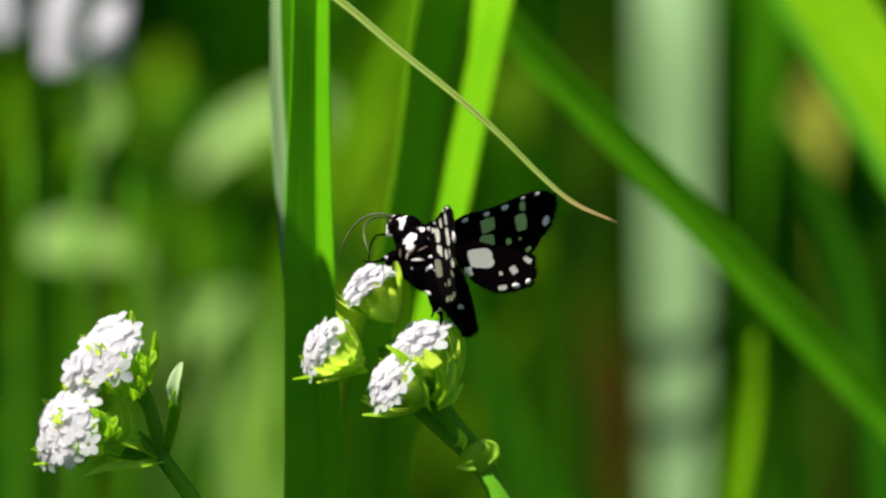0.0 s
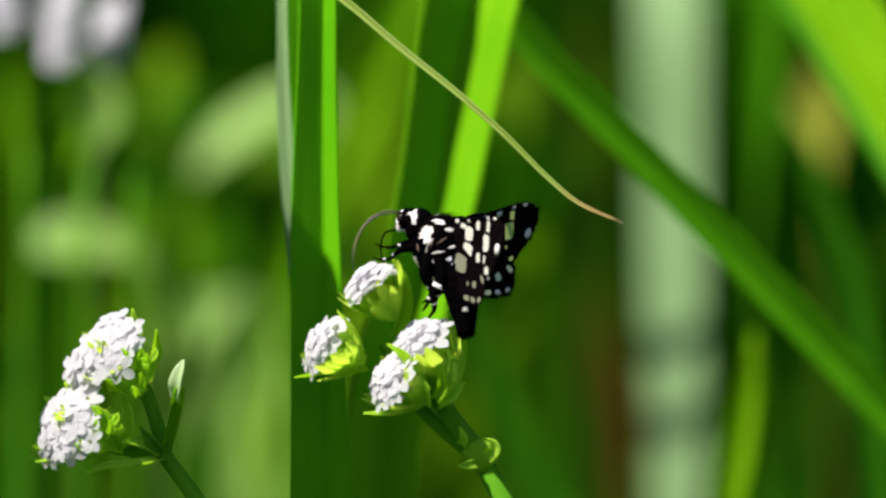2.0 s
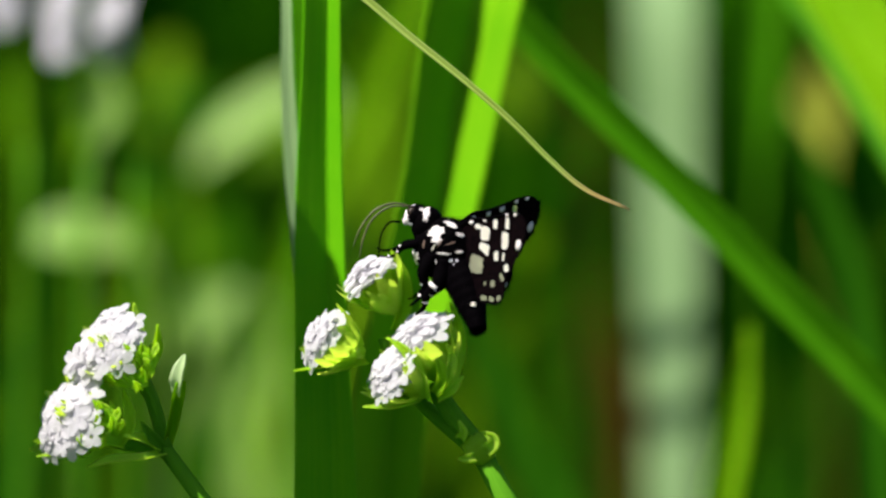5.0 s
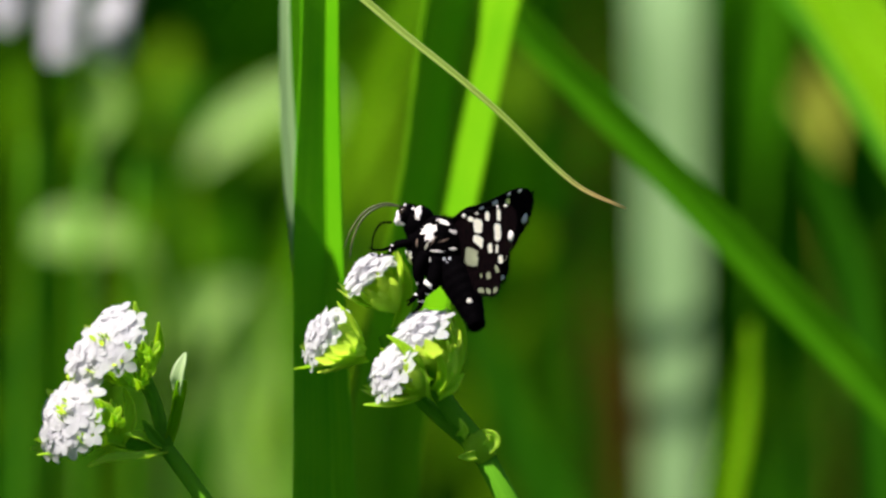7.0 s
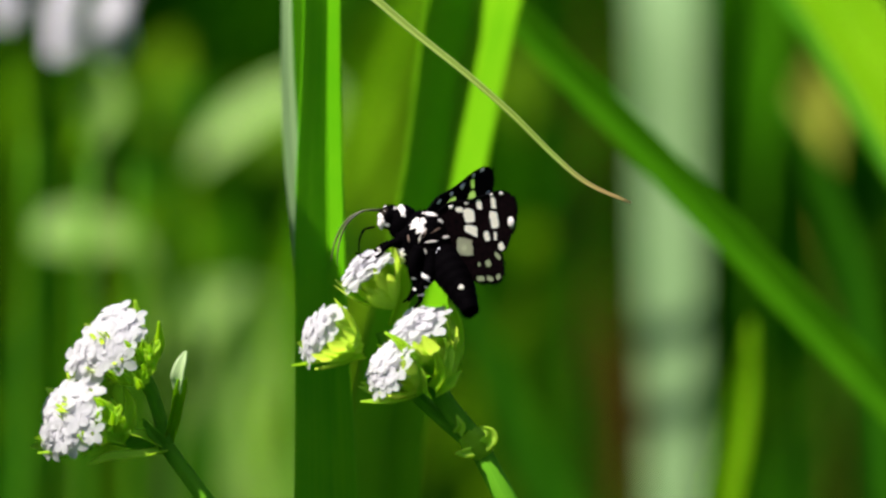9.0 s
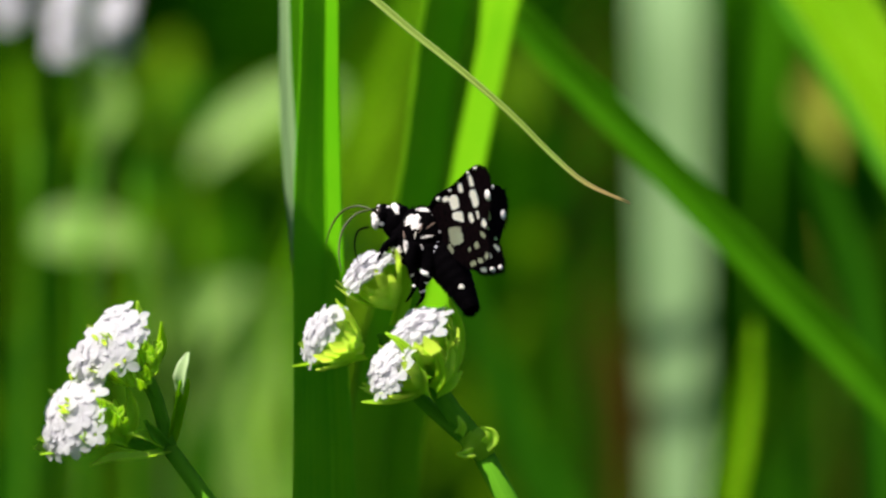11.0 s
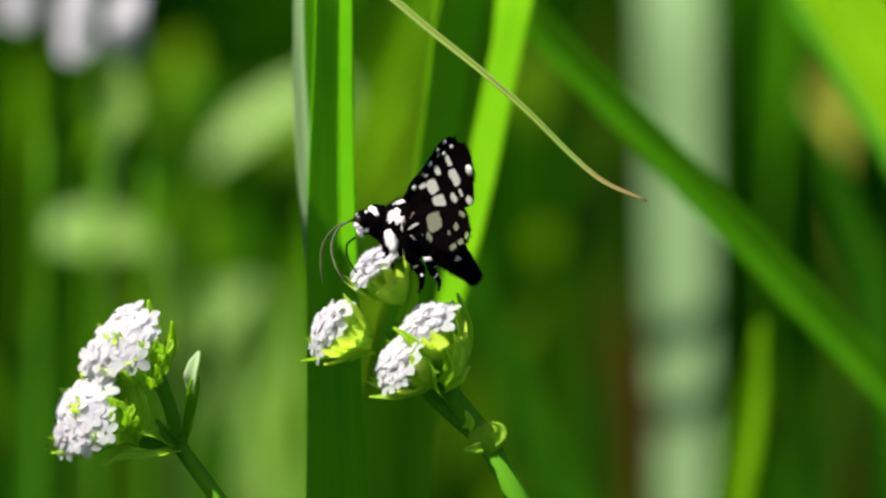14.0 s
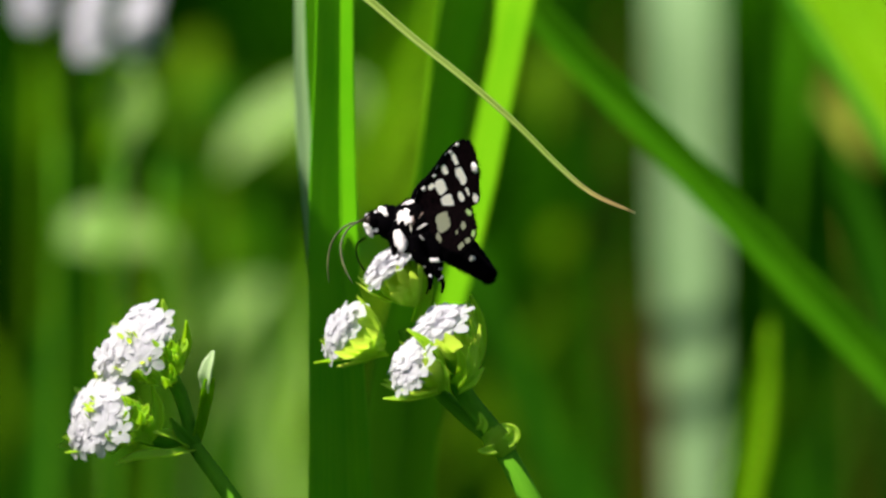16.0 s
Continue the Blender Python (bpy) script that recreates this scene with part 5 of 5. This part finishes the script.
def motions():
    # seconds, x and z in mm, clockwise turn, yaw and roll of the moth's body, then of its wings about their hinges
    body = [(0, -1.41, 260.07, 17, -36, 8), (0.5, -1.12, 260.12, 16, -36, 9), (1, -1.56, 260.02, 9, -21, 0), (1.5, -1.32, 260.38, 8, -23, 6),
            (2, -0.45, 260.53, 9, -27, 10), (2.5, 0.29, 260.44, 14, -27, 13), (3.5, -0.01, 260.2, 19, -20, 10), (6.5, -0.42, 259.94, 22, -17, 2),
            (7.5, -1.26, 260.09, 12, -15, 1), (8.5, -1.87, 260.16, 6, -3, -12), (9.2, -1.67, 260.27, 6, -6, -9), (11.5, -2.44, 260.82, -2, -3, -13),
            (12, -2.73, 261.24, -15, -3, -10), (12.5, -3.63, 261.02, -11, 7, -11), (13.5, -4.22, 260.9, -11, 8, -9), (14, -4.1, 260.98, -19, -3, -11),
            (15, -4.43, 260.94, -15, 1, -8), (16, -4.43, 260.92, -19, -5, -12)]
    near_wings = [(0, -1.28, 260.77, -46, -72, -35), (0.5, -0.77, 260.76, -52, -74, -43), (1, -0.86, 260.75, -38, -72, -30),
            (1.5, -0.45, 261.5, -10, -67, -1), (2, 0.22, 261.43, -1, -64, 1), (2.5, 0.94, 260.93, -2, -60, -10), (3.5, 1.05, 260.87, -5, -61, -9),
            (6.5, 0.82, 260.95, -9, -59, -5), (7.5, -0.07, 261.47, -12, -62, 1), (8.5, -0.76, 261.69, -14, -54, 4), (9.2, -0.52, 261.64, -14, -52, 2),
            (11.5, -1.66, 262.26, -47, -55, -26), (12, -2.2, 262.66, -55, -55, -30), (12.5, -2.85, 262.56, -35, -44, -4),
            (13.5, -3.57, 262.73, -42, -49, -13), (14, -3.76, 262.55, -46, -50, -16), (15, -4.03, 262.57, -50, -50, -15), (16, -4.06, 262.38, -51, -50, -22)]
    far_wings = [(0, 0.31, 261.28, -19, 24, 17), (0.5, 0.54, 261.22, -19, 25, 16), (1, 0.07, 261.34, -24, 30, 19), (1.5, 0.18, 261.32, -25, 43, 19),
            (2, 0.73, 261.26, -14, 46, 19), (2.5, 1.14, 261.04, -5, 47, 17), (3.5, 0.98, 260.97, -10, 47, 21), (6.5, 0.78, 261.02, -19, 47, 21),
            (7.5, -0.21, 261.35, -27, 44, 25), (8.5, -1.27, 261.71, -34, 50, 30), (9.2, -1.31, 261.72, -34, 51, 34),
            (11.5, -0.96, 262.54, -12, 55, -12), (12, -1.8, 262.74, -12, 49, -18), (12.5, -3.32, 262.54, -42, 47, 26),
            (13.5, -3.9, 262.43, -54, 49, 33), (14, -3.79, 262.5, -54, 49, 33), (15, -4.52, 262.15, -51, 47, 35), (16, -4.52, 262.13, -51, 47, 35)]
    # how far each hindwing is flexed from its forewing, in degrees, at the same times
    near_flex = [0, 0, 0, 0, 0, 0, 0, 0, 0, 0, 0, 0, 0, -8, -10, -10, -10, -10]
    far_flex = [-16, -16, -16, -14, -8, 0, 0, 0, 0, 0, 0, -8, -10, -8, 0, 0, 0, 0]
    # seconds, clockwise turn and yaw
    tail = [(0, 62, 26), (0.5, 64, 24), (1, 61, 26), (1.5, 67, 20), (2, 81, 13), (2.5, 87, 9), (3.5, 83, 22), (6.5, 70, 27), (7.5, 63, 27),
            (8.5, 60, 32), (9.2, 63, 33), (11.5, 57, 23), (12, 60, 23), (12.5, 55, 26), (13.5, 42, 32), (14, 42, 32), (15, 36, 30), (16, 38, 27)]
    feeler = [(0, -33, 19), (0.5, -35, 25), (1, -30, 0), (1.5, -38, 0), (2, -43, 0), (2.5, -38, 0), (3.5, -41, 0), (6.5, -30, 0), (7.5, -42, 0),
            (8.5, -41, 6), (9.2, -46, 0), (11.5, -36, 38), (12, -48, 20), (12.5, -62, 0), (13.5, -65, 0), (14, -64, 0), (15, -58, 0), (16, -60, 0)]
    other_feeler = [(0, -61, 55), (0.5, -46, 59), (1, -43, 46), (1.5, -57, 0), (2, -51, 0), (2.5, -45, 0), (3.5, -50, 0), (6.5, -45, 0),
            (7.5, -47, 11), (8.5, -51, 21), (9.2, -53, 0), (11.5, -67, 15), (12, -70, 24), (12.5, -80, 19), (13.5, -84, 21), (14, -82, 27),
            (15, -85, 24), (16, -81, 24)]
    # seconds, clockwise turns of the legs
    steps = [(0, 37, -28, -21, 65, -14), (0.5, 45, -24, -17, 68, -9), (1, 38, -20, -14, 66, -6), (1.5, 51, -11, -4, 68, 0), (2, 70, 3, 10, 76, 12),
            (2.5, 77, 12, 19, 79, 20), (3.5, 68, 17, 23, 66, 25), (6.5, 69, 20, 26, 69, 26), (7.5, 65, 9, 16, 65, 14), (8.5, 58, 5, 12, 60, 9),
            (9.2, 61, 8, 15, 63, 11), (11.5, 40, -1, 3, 26, -2), (12, 23, -5, -1, 13, -5), (12.5, 5, -13, -10, 5, -12), (13.5, -7, -20, -21, -4, -18),
            (14, -9, -22, -23, -5, -20), (15, -6, -19, -18, -2, -18), (16, -7, -21, -17, -1, -18)]
    spin = [turn_of(*b[3:]) for b in body]
    walk(MOTH, [(b[0], Matrix.Translation(V(b[1], 0, b[2])) @ m) for b, m in zip(body, spin)])

    def carried(ob, turns):
        at = ob.location.copy()
        walk(ob, [(b[0], Matrix.Translation(at) @ m.inverted() @ w) for b, m, w in zip(body, spin, turns)])

    still = [0] * len(body)
    for k, rows, depth, flex in ((0, near_wings, -0.9, still), (1, near_wings, -1.0, near_flex), (2, far_wings, 0.5, still), (3, far_wings, 0.6, far_flex)):
        walk(WINGS[k], [(r[0], (Matrix.Translation(V(b[1], 0, b[2])) @ m).inverted() @ Matrix.Translation(V(r[1], depth, r[2])) @ turn_of(r[3], r[4], r[5] + bend))
                        for b, m, r, bend in zip(body, spin, rows, flex)])
    carried(ABDOMEN, [turn_of(r[1], -r[2], 0) for r in tail])
    for ob, rows, side in zip(ANTENNAE, (other_feeler, feeler), (1, -1)):
        carried(ob, [turn_of(r[1], side * r[2], 0) for r in rows])
    for k, ob in enumerate(LEGS):
        carried(ob, [turn_of(r[1 + k], 0, 0) for r in steps])

    # the base of the foreleg turns outwards as the moth rears up
    at = COXA.location.copy()
    walk(COXA, [(t, Matrix.Translation(at) @ Matrix.Rotation(radians(a), 4, "Z")) for t, a in ((0, 80), (9.2, 80), (11.5, 30), (12, 5), (13, 0), (16, 0))])

    # the flower stem nods under the moth: seconds, mm sideways and up
    nod = [(0, 0, 0), (0.5, 0.08, -0.08), (1, 0.01, -0.06), (1.5, -0.01, -0.08), (2, -0.03, -0.08), (2.5, -0.01, -0.16), (3, -0.07, -0.28),
            (3.5, 0, -0.22), (4, -0.05, -0.1), (6.5, -0.21, 0.04), (7, -0.19, 0.04), (7.5, -0.28, 0.12), (8, -0.27, 0.05), (8.5, -0.35, 0.12),
            (9, -0.4, 0.16), (11.5, -0.5, 0.22), (12, -0.48, 0.34), (12.5, -0.6, 0.57), (13, -0.78, 0.64), (13.5, -0.71, 0.57),
            (14, -0.7, 0.48), (14.5, -0.7, 0.48), (15, -0.7, 0.46), (15.5, -0.83, 0.48), (16, -0.76, 0.32)]
    at = flower.location.copy()
    walk(flower, [(t, Matrix.Translation(at + V(x, 0, z))) for t, x, z in nod])
    drift = [(0, 0, 0), (0.5, 0.2, 0.08), (1, 0.05, -0.26), (1.5, 0.15, -0.4), (2, 0.25, -0.2), (2.5, 0.87, 0.8), (3, 0.77, 0.76),
            (3.5, 1.44, 0.74), (4, 0.67, 0.38), (6.5, 0.63, 0.36), (7, 0.33, 0.32), (7.5, 0.44, 0.16), (8, 0.69, 0.57), (8.5, 0.61, 0.56),
            (9, 0.68, 0.6), (11.5, 0.42, 0.66), (12, 0.64, 0.62), (12.5, 0.6, 0.77), (13, 0.5, 0.6), (13.5, 0.97, 0.77), (14, 0.9, 0.72),
            (14.5, 0.42, 0.68), (15, 0.18, 0.66), (15.5, -0.91, 0.16), (16, -0.96, -0.16)]
    walk(tendril, [(t, Matrix.Translation(V(x, 0, z))) for t, x, z in drift])
    # blades swing from their feet: seconds, mm at the height of the lens
    swing = [(0, 0), (0.5, 0.12), (1, 0.01), (1.5, 0.11), (2, 0.33), (2.5, 1.19), (3, 1.17), (3.5, 1.08), (4, 0.63), (6.5, 0.47), (7, 0.37),
            (7.5, 0.4), (8, 0.49), (8.5, 0.37), (9, 0.48), (11.5, 0.14), (12, 0.24), (12.5, 0.24), (13, 0.1), (13.5, 0.41), (14, 0.38),
            (14.5, 0.1), (15, -0.02), (15.5, -0.67), (16, -0.52)]
    for key, k in (("a", 1.0), ("a_lit_margin", 1.0), ("edge", 1.0), ("b", 1.05), ("c", 0.35), ("f", 0.5), ("h", 0.3)):
        ob = SWAY[key]
        at = ob.location.copy()
        walk(ob, [(t, Matrix.Translation(at) @ Matrix.Rotation(math.atan(k * s / AXIS), 4, "Y")) for t, s in swing])
    lean = [(0, 0), (1.5, -0.1), (3.5, -0.8), (7, -0.8), (9, -0.8), (12.5, -0.7), (14.5, -1.3), (16, -1.6)]
    for key, k in (("d", 1.17), ("g", 1.0)):
        ob = SWAY[key]
        at = ob.location.copy()
        walk(ob, [(t, Matrix.Translation(at) @ Matrix.Rotation(math.atan(k * s / AXIS), 4, "Y")) for t, s in lean])
    arch = [(0, 0), (1.5, 0.1), (3.5, 0.6), (7, 0.2), (9, -0.1), (12.5, -1), (14.5, -0.7), (16, -1.6)]
    for key in ("e", "e_dark_half"):
        ob = SWAY[key]
        at = ob.location.copy()
        walk(ob, [(t, Matrix.Translation(at) @ Matrix.Rotation(math.atan(s / AXIS), 4, "Y")) for t, s in arch])


motions()
